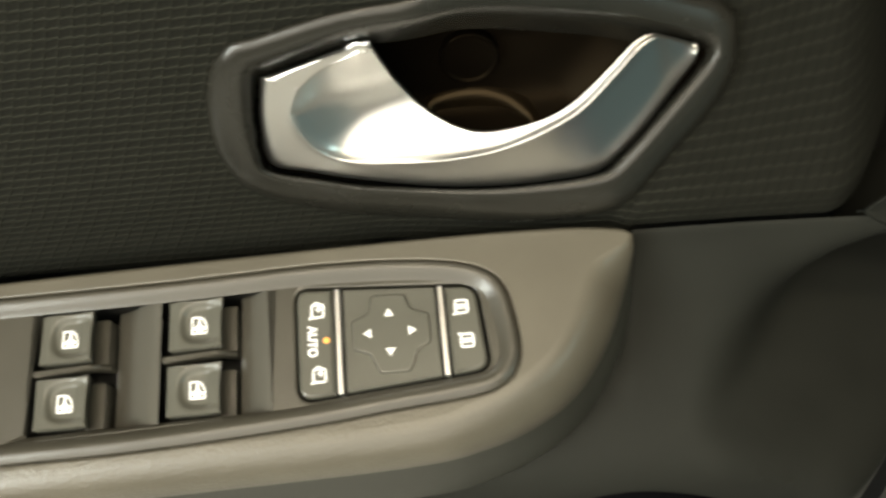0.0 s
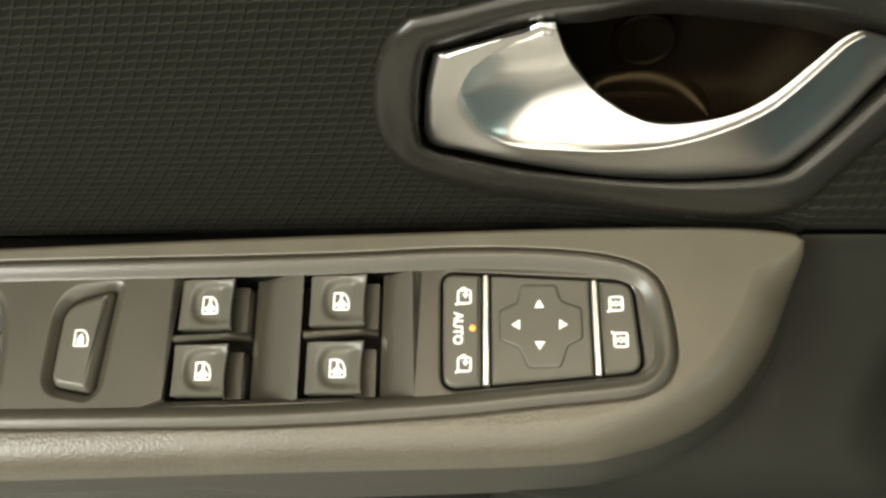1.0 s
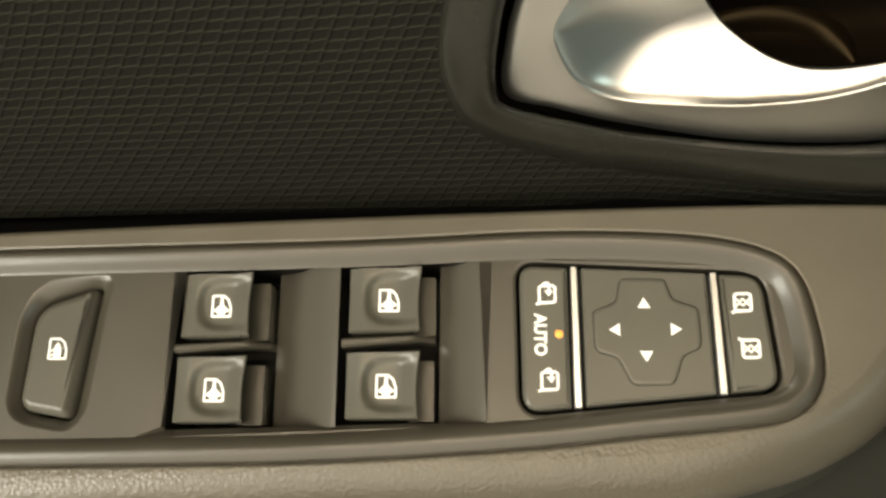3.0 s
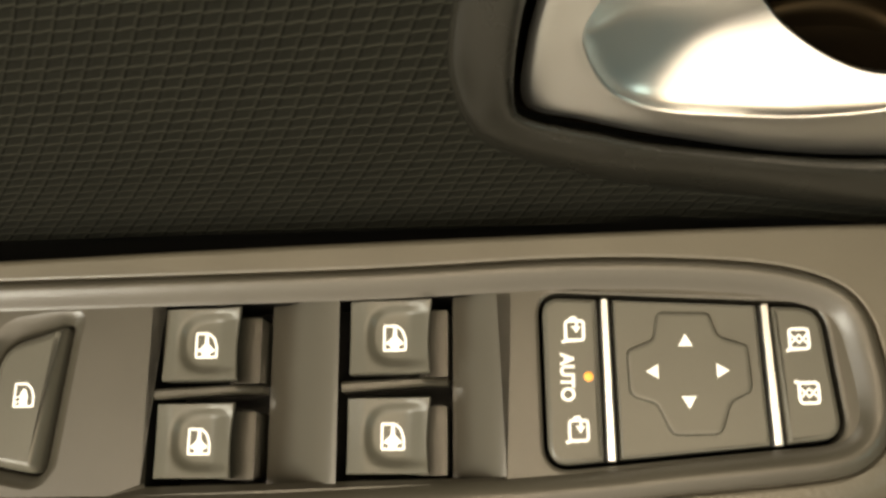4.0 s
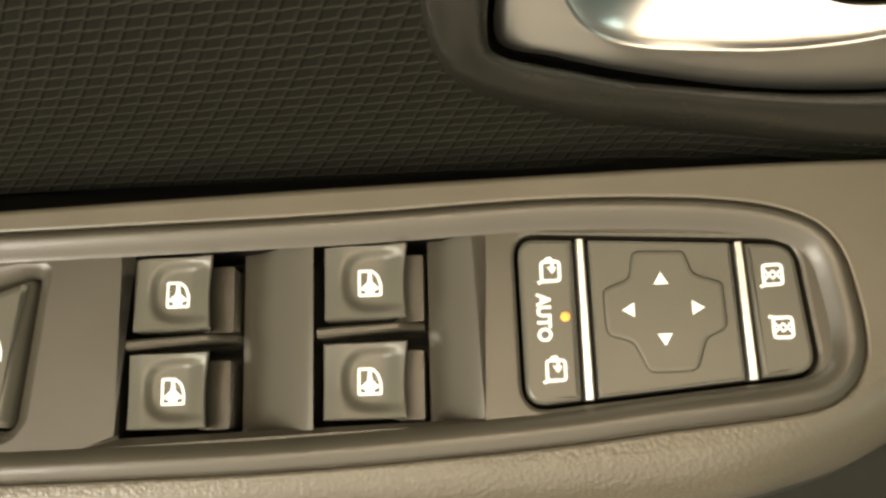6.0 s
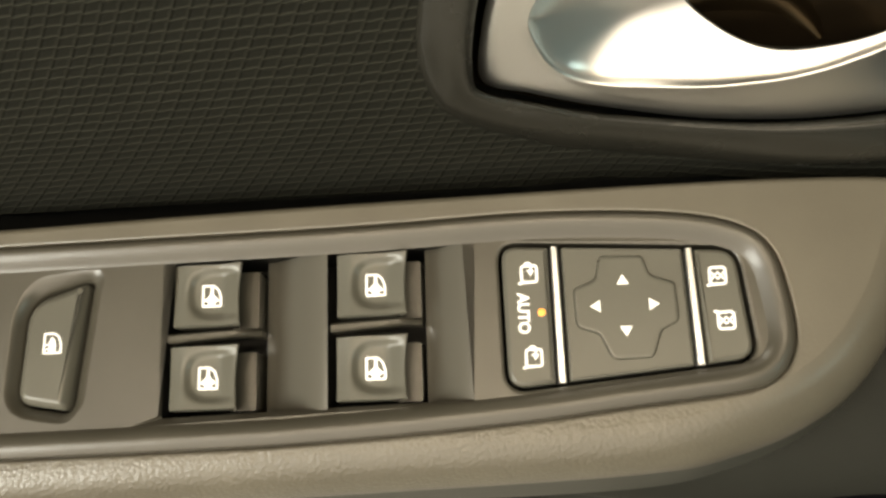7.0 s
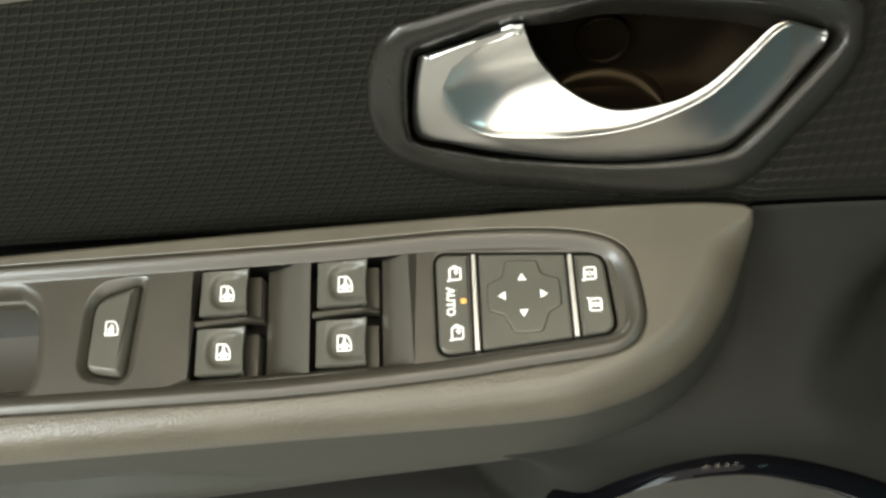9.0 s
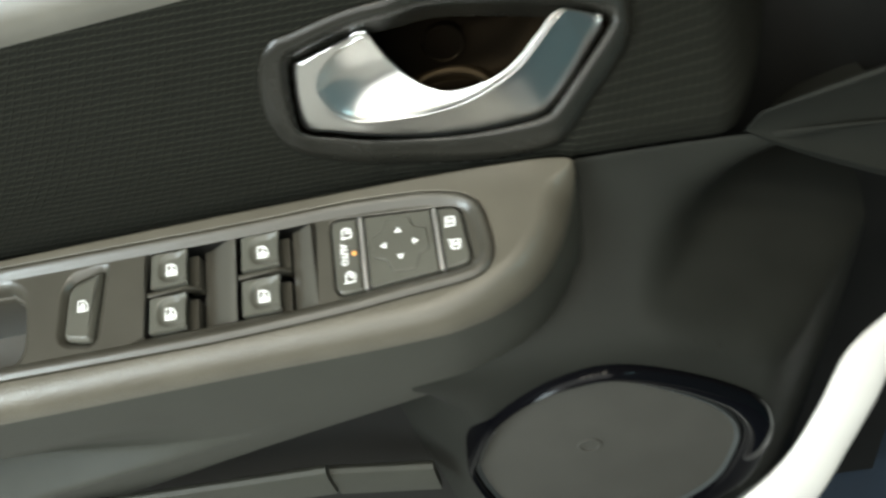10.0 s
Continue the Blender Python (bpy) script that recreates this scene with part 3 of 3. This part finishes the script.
def build_plate():
    p = thing("switch_panel", (-60, 0, -4), "grey-brown plastic switch panel set into the armrest", "switch panel")
    e = PLATE_EDGE
    # a raised bead runs round the panel: towards the door it slopes broadly inwards, towards the seat broadly outwards
    up = [smoothstep(-0.7, 0.7, n.y) for n in outward(e)]
    bead = ((0.45, -3, -3), (0.5, -0.5, -0.5), (0.62, 0.3, 0.05), (0.85, 1.0, 0.25), (1.3, 1.55, 0.5), (2.0, 1.75, 0.85), (2.9, 1.6, 1.2), (3.8, 1.2, 1.2), (4.6, 0.75, 0.95), (5.2, 0.3, 0.65), (5.8, -0.1, 0.25), (6.2, -0.35, -0.1), (6.6, FLOOR, FLOOR))
    rings = [[Vector((q.x, q.y, low + (high - low) * k)) for q, k in zip(inset(e, d), up)] for d, high, low in bead]
    bm = loft(rings)
    bm.verts.ensure_lookup_table()
    rim = list(bm.verts)[-len(e):]
    holes = []

    def hole(loop, drops):
        first = [bm.verts.new(q) for q in lift(loop, FLOOR)]
        holes.append(first)
        last = first
        for d, z in drops:
            ring = [bm.verts.new(q) for q in lift(inset(loop, d), z)]
            for i in range(len(loop)):
                j = (i + 1) % len(loop)
                bm.faces.new((last[i], last[j], ring[j], ring[i]))
            last = ring
        return last
    hole(inset(MODULE, -1.5), [(0.5, FLOOR - 0.05), (0.8, FLOOR - 0.3), (0.95, -5)])
    for k, z in ((0.0, FLOOR), (0.12, FLOOR - 0.15), (0.4, FLOOR - 1.0), (0.72, FLOOR - 2.3), (0.8, FLOOR - 2.8), (0.83, FLOOR - 7)):
        ring = [bm.verts.new((*(p + (q - p) * k), z)) for p, q in zip(LOCK_CUP, LOCK_KEY)]
        if k:
            for i in range(len(ring)):
                j = (i + 1) % len(ring)
                bm.faces.new((last[i], last[j], ring[j], ring[i]))
        else:
            holes.append(ring)
        last = ring
    cup = hole(PULL_CUP, [(0.5, FLOOR - 0.05), (1.5, FLOOR - 0.4), (2.7, FLOOR - 1.2), (3.8, FLOOR - 2.4), (4.7, FLOOR - 4.0), (5.3, FLOOR - 5.8), (5.6, FLOOR - 7.5), (6.6, FLOOR - 7.7), (7.2, FLOOR - 8.6), (7.5, FLOOR - 12), (8.5, FLOOR - 45)])
    fill(bm, [cup])
    # switch pocket: wide chamfer at its rear end, then a shaft
    pr = [bm.verts.new(q) for q in lift(POCKET_RIM, FLOOR)]
    holes.append(pr)
    p1 = [bm.verts.new(q) for q in lift(POCKET, FLOOR - 1.6)]
    for i in range(len(pr)):
        j = (i + 1) % len(pr)
        bm.faces.new((pr[i], pr[j], p1[j], p1[i]))
    fill(bm, [rim] + holes)
    part("plate", bm, PLATE, p, smooth=35)

    # well coloured black for the shade under the keys
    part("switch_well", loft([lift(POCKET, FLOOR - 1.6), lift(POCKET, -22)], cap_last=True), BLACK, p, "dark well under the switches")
    # finger ramps before each pair of keys
    for x0, x1, yt, yb in ((-80.7, -63.4, 16.7, -21.5), (-40.4, -28.4, 17.3, -20.2)):
        def ramp(u, v):
            depth = 0.62 * (x1 - x0)
            rise = FLOOR - 0.25 - depth * (1 - 0.25 * u - 0.75 * smoothstep(0.0, 1.0, u))
            return Vector((x0 + (x1 - x0) * u, yb + (yt - yb) * v, rise))
        bm = sheet(ramp, steps(0, 1, 26), steps(0, 1, 12))
        part("finger_ramp", bm, RAMP, p, "smooth grey finger scoop")
    # dividing bars between the two rows of keys
    for x0, x1, y in ((-102.5, -80.5, -2.7), (-62.6, -41.2, -1.6)):
        rings = []
        for u in steps(0, 1, 14):
            x, z = x0 + (x1 - x0) * u, -0.7 - 4.5 * smoothstep(0.8, 1.0, u)
            half = 1.05 - 0.3 * u
            rings.append([Vector((x, y + 1.2 * (u - 0.5) - half, z - 5)), Vector((x, y + 1.2 * (u - 0.5) - half, z - 0.5)), Vector((x, y + 1.2 * (u - 0.5) - half * 0.5, z)),
                          Vector((x, y + 1.2 * (u - 0.5) + half * 0.5, z)), Vector((x, y + 1.2 * (u - 0.5) + half, z - 0.5)), Vector((x, y + 1.2 * (u - 0.5) + half, z - 5))])
        part("divider", loft(rings, cap_last=True, cap_first=True), PLATE, p)
    return p


def door_symbol(bm, x, y, height, k=1.0, arrows=True):
    """A car door's outline with its pane: the window sign, laid on the given surface."""
    first = len(bm.verts)
    pts = [(-2.1, -2.5), (2.35, -2.5), (2.35, -0.4), (1.7, 1.5), (0.5, 2.5), (-2.1, 2.5)]
    path = rounded([Vector((x + a * k, y + b * k)) for a, b in pts], [0.2, 0.2, 1.5, 1.5, 1.2, 0.2], 4)
    ribbon(bm, path, 0.58 * k, 0.0, True)
    if arrows:
        half = [(0.32, 2.4), (0.5, 0.3), (1.0, -0.2), (1.85, -0.95), (1.75, -1.35), (0.95, -1.6), (0.8, -2.4)]
        blot(bm, [(x + 0.1 * k + a * k, y + b * k) for a, b in half[::-1]] + [(x + 0.1 * k - a * k, y + b * k) for a, b in half], 0.004)
    else:
        blot(bm, [(x + a * k, y + b * k) for a, b in ((-0.85, -2.4), (1.0, -2.4), (1.0, -0.2), (0.6, 0.9), (0.0, 1.6), (-0.4, 1.3), (-0.85, 0.4))], 0.004)
        for q in (-1.7, -0.6):
            ribbon(bm, [(x - 1.75 * k, y + q * k), (x - 0.8 * k, y + (q + 0.4) * k)], 0.4 * k, 0.008)
    for v in bm.verts:
        v.co.z += height(v.co.x, v.co.y) + 0.07


def key_height(x, y):
    """The top of a window key over its own middle: rolled down at the rear, a finger lip ahead, and a dished pad about the symbol that runs out ahead."""
    lip = 1.2 * smoothstep(3.5, 9.6, x) - 1.3 * smoothstep(-3.5, -8.6, x)
    dx, dy = max(0, -(x - 3.0) / 7.0), abs(y - 0.2) / 6.4
    d = (dx ** 2.6 + dy ** 2.6) ** (1 / 2.6)
    pad = -1.25 * (1 - smoothstep(0.72, 1.06, d)) * (1 - 0.75 * smoothstep(4.5, 9.6, x))
    return -0.35 + lip + pad + 0.3 * (y / 8) ** 2


def build_key(name, x, y, label):
    k = thing(name, (x, y, -2), label, "switch", "window switches")

    def cap(u, v):
        edge = 0.35 * (u < -7.5 or u > 9.7) + 0.35 * (v < -7.4 or v > 7.6)
        u -= 0.8 * smoothstep(2, 9.8, u) * math.sin(math.pi * min(1, max(0, (v + 9.5) / 17)))
        return Vector((x + u, y + v, key_height(u, v) - edge))
    bm = sheet(cap, [-7.6, -7.35] + steps(-7.0, 9.3, 36) + [9.6, 9.85], [-7.5, -7.25] + steps(-6.9, 7.1, 34) + [7.4, 7.65])
    edge = [e for e in bm.edges if e.is_boundary]
    made = bmesh.ops.extrude_edge_only(bm, edges=edge)
    for v in [g for g in made["geom"] if isinstance(g, bmesh.types.BMVert)]:
        v.co.z = -7.5
        v.co.x -= 2.6 if v.co.x > x + 7.5 else 0
    cap_ob = part("key_cap", bm, KEY, k, "dished grey key", smooth=50)
    bm = loft([lift(rounded([(x + 6.0, y - 7.8), (x + 12.4, y - 7.8), (x + 12.4, y + 6.2), (x + 6.0, y + 6.2)], 0.5, 3), z) for z in (-16, -5.6)], cap_last=True)
    part("key_stem", bm, PLATE, k)
    bm = bmesh.new()
    door_symbol(bm, x + 1.7, y - 0.1, lambda a, b: key_height(a - x, b - y), 1.0)
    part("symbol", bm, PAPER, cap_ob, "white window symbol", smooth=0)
    return k


def build_lock():
    k = thing("window_lock_switch", (-131, -3, -3), "tall grey window lock key in a shallow cup", "switch", "window switches")
    loop = LOCK_KEY
    rings = [lift(loop, -8), lift(loop, -2.6), lift(inset(loop, 0.25), -2.1), lift(inset(loop, 0.7), -1.5), lift(inset(loop, 1.3), -0.85), lift(inset(loop, 1.7), -0.62), lift(inset(loop, 2.2), -0.55)]
    body = loft(rings)
    top = list(body.verts)[-len(loop):]
    fill(body, [top])
    for v in body.verts:
        v.co.z -= 0.03 * v.co.y if v.co.z > -3 else 0
    cap_ob = part("key_cap", body, KEY, k, "grey key", smooth=40)
    bm = bmesh.new()
    door_symbol(bm, -131, -3.2, lambda a, b: -0.55 - 0.03 * b, 0.95, False)
    part("symbol", bm, PAPER, cap_ob, "white locked-window symbol", smooth=0)
    return k


def mirror_symbol(bm, x, y, z, fold, flip=1):
    """A door mirror's outline on its foot, with a folding arrow or four small arrows."""
    body = rounded([Vector((x - 1.6, y - 1.9)), Vector((x + 2.0, y - 1.9)), Vector((x + 2.0, y + 2.0)), Vector((x - 1.6, y + 2.0))], 0.7, 4)
    ribbon(bm, body, 0.64, z, True)
    ribbon(bm, [(x - 2.4, y - 2.3 * flip), (x - 1.4, y - 1.95 * flip), (x + 0.4, y - 1.95 * flip)], 0.7, z + 0.004)
    if fold:
        ribbon(bm, [(x - 0.9, y + 1.9), (x - 0.5, y + 2.6), (x + 0.3, y + 2.7), (x + 0.7, y + 2.2), (x + 0.6, y + 0.9)], 0.6, z + 0.008)
        blot(bm, [(x - 0.5, y + 1.0), (x + 0.55, y - 0.5), (x + 1.5, y + 0.9)], z + 0.012)
    else:
        for a in (0, 1):
            for q in (-0.72, 0.72):
                ribbon(bm, [(x + 0.2 + (q - 0.75 if not a else q + 0.75), y - 1.1 + 0.4 * abs(q)), (x + 0.2 + (q + 0.75 if not a else q - 0.75), y + 1.2 - 0.4 * abs(q))], 0.42, z + 0.008 + 0.004 * a)


def build_mirror_unit():
    m = thing("mirror_control", (7, 0, -4), "dark grey mirror adjusting switch with two bright bars and amber lamp", "switch")
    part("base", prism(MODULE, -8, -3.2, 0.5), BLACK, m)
    top = lambda x: 15.9 - (x + 21.6) * 0.0602
    low = lambda x: -18.6 + (x + 21.0) * 0.0917
    cross = rounded([(1.4, 11.9), (11.6, 11.6), (13.0, 6.9), (18.7, 5.0), (19.0, -4.2), (14.8, -6.0), (12.6, -12.4), (3.2, -12.5), (0.5, -6.4), (-4.7, -4.8), (-4.9, 4.4), (0.4, 6.4)],
                    [1.6, 1.6, 2.4, 1.8, 2.4, 2.6, 2.4, 2.4, 2.6, 2.4, 1.8, 2.4], 6)
    keys = (("fold_key", -21.4, -10.35, 0.2, "grey mirror folding key"), ("adjusting_pad", -7.2, 20.9, 0.15, "grey adjusting pad"), ("selector_key", 24.55, 35.5, 0.2, "grey mirror selector key"))
    made = {}
    for name, x0, x1, z, label in keys:
        g = 0.35
        if name == "fold_key":
            loop = rounded([(x0, top(x0) - g), (x1, top(x1) - g), (x1 + 0.25, low(x1) + g), (x0 + 0.5, low(x0) + g)], [3.6, 0.5, 0.5, 4.2], 7)
        elif name == "selector_key":
            loop = rounded([(x0 - 0.9, top(x0) - g), (33, top(33) - g), (35.3, -13.4 + g), (x0 + 0.2, low(x0) + g)], [0.5, 5.2, 4.2, 0.5], 7)
        else:
            loop = rounded([(x0, top(x0) - g), (x1, top(x1) - g), (x1 + 0.7, low(x1) + g), (x0 + 0.3, low(x0) + g)], 0.5, 4)
        if name == "adjusting_pad":
            bm = loft([lift(loop, -6), lift(loop, z - 0.7), lift(inset(loop, 0.2), z - 0.2), lift(inset(loop, 0.7), z)])
            bm.verts.ensure_lookup_table()
            rim = list(bm.verts)[-len(loop):]
            well = [bm.verts.new(q) for q in lift(inset(cross, -0.06), z)]
            sunk = [bm.verts.new(q) for q in lift(inset(cross, -0.04), -1.5)]
            for i in range(len(cross)):
                bm.faces.new((well[i], well[i - 1], sunk[i - 1], sunk[i]))
            fill(bm, [rim, well])
            made[name] = part(name, bm, KEY, m, label)
        else:
            made[name] = part(name, prism(loop, -6, z, 1.1), KEY, m, label)
    for xa, xb in ((-8.85, -8.55), (22.35, 23.1)):
        ya, yb, w = top(xa) - 0.2, low(xb) + 0.1, 0.8
        loop = rounded([(xa - w, ya), (xa + w, ya), (xb + w * 1.1, yb), (xb - w * 1.1, yb)], 0.3, 3)
        part("bright_bar", prism(loop, -6, 0.55, 0.35), BRIGHT, m, "bright metal bar")
    bm = loft([lift(inset(cross, 0.05), -2), lift(inset(cross, 0.06), 0.3), lift(inset(cross, 0.3), 0.62), lift(inset(cross, 0.8), 0.74), lift(inset(cross, 1.4), 0.7)], cap_last=True)
    pad_ob = part("cross_pad", bm, KEY, m, "raised cross-shaped pad", smooth=30)
    for cx, cy, a in ((6.6, 6.0, 0), (0, 0, 90), (13.4, 0, -90), (6.7, -6.0, 180)):
        r = Matrix.Rotation(radians(a), 2)
        bm = bmesh.new()
        pts = [r @ Vector(p) for p in ((0, 1.35), (-1.45, -1.1), (1.45, -1.1))]
        blot(bm, [(cx + p.x, cy + p.y) for p in pts], 0.74)
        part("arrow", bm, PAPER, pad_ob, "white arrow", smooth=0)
    for cx, cy, fold, flip in ((-15.2, 8.4, True, 1), (-15.0, -11.4, True, 1), (28.3, 6.0, False, 1), (29.3, -4.5, False, -1)):
        bm = bmesh.new()
        mirror_symbol(bm, cx, cy, 0.27, fold, flip)
        part("mirror_symbol", bm, PAPER, made["fold_key" if cx < 0 else "selector_key"], "white mirror symbol", smooth=0)
    bm = bmesh.new()
    bmesh.ops.create_uvsphere(bm, u_segments=16, v_segments=8, radius=0.95)
    for v in bm.verts:
        v.co = Vector((v.co.x - 12.5, v.co.y - 0.8, v.co.z * 0.35 + 0.2))
    part("amber_lamp", bm, AMBER, made["fold_key"], "small glowing amber lamp")
    text = bpy.data.curves.new("word", "FONT")
    text.body, text.size, text.align_x, text.align_y = "AUTO", 3.7 * MM, "CENTER", "CENTER"
    text.offset = 0.00016
    ob = new("lettering", text)
    ob.parent = made["fold_key"]
    ob.matrix_basis = Matrix.Translation(Vector((-16.8 - 7, -0.9, 0.26 + 4)) * MM) @ Matrix.Rotation(radians(-90), 4, "Z") @ Matrix.Diagonal((0.92, 1, 1, 1))
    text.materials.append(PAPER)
    tagged(ob, "white lettering")
    return m


# ---------- loudspeaker ----------
SPEAKER = spline([(13, -150), (17, -132), (28, -108), (45, -90), (66, -82), (87, -82), (108, -91.5), (130, -108), (144.5, -125), (151.5, -147), (149, -173), (139, -200), (112, -222), (80, -228), (45, -216), (22, -190)], 110)


def build_speaker():
    sp = thing("loudspeaker", (83, -40, -140), "round door loudspeaker with gloss black ring", "loudspeaker")
    turn = TILT.to_3x3().inverted()
    wide = inset(SPEAKER, -1)

    def outline(d):
        """The ring's outline d outside its inner edge: narrow towards the rear, broad towards the front."""
        out = []
        for p, q in zip(SPEAKER, wide):
            n = q - p
            inner = 6.5 * smoothstep(0.1, 0.9, n.x) * (1 - max(0, d) / 14.2)
            out.append(p + n * (d * (0.74 - 0.46 * smoothstep(0.1, -0.8, n.x) - 0.24 * smoothstep(0.5, 1.0, n.y) if d > 0 else 1) - inner))
        return out

    def ring(d, y):
        return [turn @ Vector((g.x, y, g.y)) for g in outline(d)]
    rings = [ring(14, -12), ring(14.2, -24), ring(13.8, -27), ring(12, -29.5), ring(8, -31), ring(4, -30.5), ring(1.5, -28.5), ring(0.3, -25), ring(0, -22)]
    ring_ob = part("ring", loft(rings), GLOSS, sp, "gloss black ring", smooth=60)
    rings = [ring(0.4, -22), ring(0.3, -26.5), ring(-0.6, -27.6), ring(-1.6, -27.2), ring(-2.6, -26.2)]
    part("lip", loft(rings), LIP, ring_ob, "thin satin grey lip", smooth=60)
    cen = Vector((83, -150))
    rings = []
    for s in (1, 0.85, 0.7, 0.5, 0.3, 0.1):
        rings.append([turn @ Vector((cen.x + (p.x - cen.x) * s, -26.2 - 4 * (1 - s * s), cen.y + (p.y - cen.y) * s)) for p in outline(-2.4)])
    grille = part("grille", loft(rings, cap_last=True), GRILLE, sp, "fine dark grey grille", smooth=60)
    # faint round emblem pressed into the grille
    def mark(r, d):
        return [turn @ Vector((71 + r * math.cos(a), -30.0 - d, -134 + r * math.sin(a))) for a in steps(0, 2 * math.pi, 33)[:-1]]
    part("emblem", loft([mark(6.4, -1.5), mark(6.4, 0.2), mark(5.9, 0.5), mark(4.6, 0.5), mark(4.1, 0.2), mark(4.1, -1.5)]), GRILLE, grille, "faint pressed ring emblem", smooth=40)
    return sp


def build_pillar():
    """The white painted door pillar of the body, beyond the open door's front edge."""
    b = thing("door_pillar", (230, 60, -300), "glossy white painted body pillar beside the door", "car body")
    turn = TILT.to_3x3().inverted()
    left = spline([Vector(p) for p in [(239, 21, -126), (208, 6, -139), (188, -14, -158), (169, -29, -178), (143, -43, -189), (109, -53, -208)]], 40, False)
    right = spline([Vector(p) for p in [(266, 21, -135), (238, 8, -148), (218, -12, -166), (201, -27, -187), (185, -41, -202), (165, -51, -225)]], 40, False)
    rings = []
    for p, q in zip(left, right):
        ring = []
        for k in range(15):
            a = math.pi * k / 14
            c = (1 - math.cos(a)) / 2
            g = p.lerp(q, c)
            ring.append(turn @ Vector((g.x, g.y - 4 * math.sin(a), g.z + 3 * math.sin(a))))
        ring += [turn @ Vector((q.x + 11, q.y + 18, q.z - 26)), turn @ Vector((p.x + 11, p.y + 18, p.z - 26))]
        rings.append(ring)
    part("panel", loft(rings, cap_first=True, cap_last=True), PAINT, b, "white painted sheet metal")
    def lining(u, v):
        # up the side of the foot well, with a rounded foot, then along its floor
        a = math.pi / 2 * smoothstep(-60, 60, v)
        y, z = 330 + 0.2 * (u - 200), -480
        if v > 0:
            return turn @ Vector((u, y - 40 * (1 - math.sin(a)), z + 40 * (1 - math.cos(a)) + max(0, v - 40)))
        return turn @ Vector((u, y - 40 * (1 - math.sin(a)) + min(0, v + 40), z + 40 * (1 - math.cos(a))))
    bm = sheet(lining, steps(135, 700, 10), steps(-800, -60, 8) + steps(-50, 50, 12) + steps(60, 520, 8))
    part("floor_lining", bm, NAVY, b, "dark navy carpet lining")
    return b


build_armrest()
build_plate()
for kx, ky in ((-93.8, 7.0), (-94.2, -12.9), (-53.6, 7.9), (-53.8, -12.1)):
    build_key("window_switch", kx, ky, "grey rocker window switch with white door symbol")
build_lock()
build_mirror_unit()
build_door()
build_handle()
build_speaker()
build_pillar()


def build_ground():
    """The showroom's unseen floor under the open door, kept pale to brighten the lever's reflection."""
    bm = bmesh.new()
    for x, y in ((-3, -3), (3, -3), (3, 3), (-3, 3)):
        bm.verts.new((x, y, -0.62))
    bm.faces.new(bm.verts)
    me = bpy.data.meshes.new("floor")
    bm.to_mesh(me)
    bm.free()
    me.materials.append(FLOORING)
    tagged(new("floor", me), "unseen showroom floor, pale grey to bounce light", "floor", kind="structure")


build_ground()


def build_front_blocker():
    """An unseen dark slab ahead of the door, added to keep front light off the trim."""
    bm = bmesh.new()
    bmesh.ops.create_cube(bm, size=1)
    for v in bm.verts:
        v.co = Vector((0.46 + 0.04 * v.co.x, -0.84 + 1.52 * v.co.y, -0.16 + 0.92 * v.co.z))
    bmesh.ops.bevel(bm, geom=list(bm.edges), offset=0.012, segments=2, affect="EDGES")
    me = bpy.data.meshes.new("front_blocker")
    bm.to_mesh(me)
    bm.free()
    me.materials.append(BLOCKER)
    tagged(new("front_blocker", me), "unseen dark teal slab that blocks light from ahead", "wall", kind="structure")


build_front_blocker()
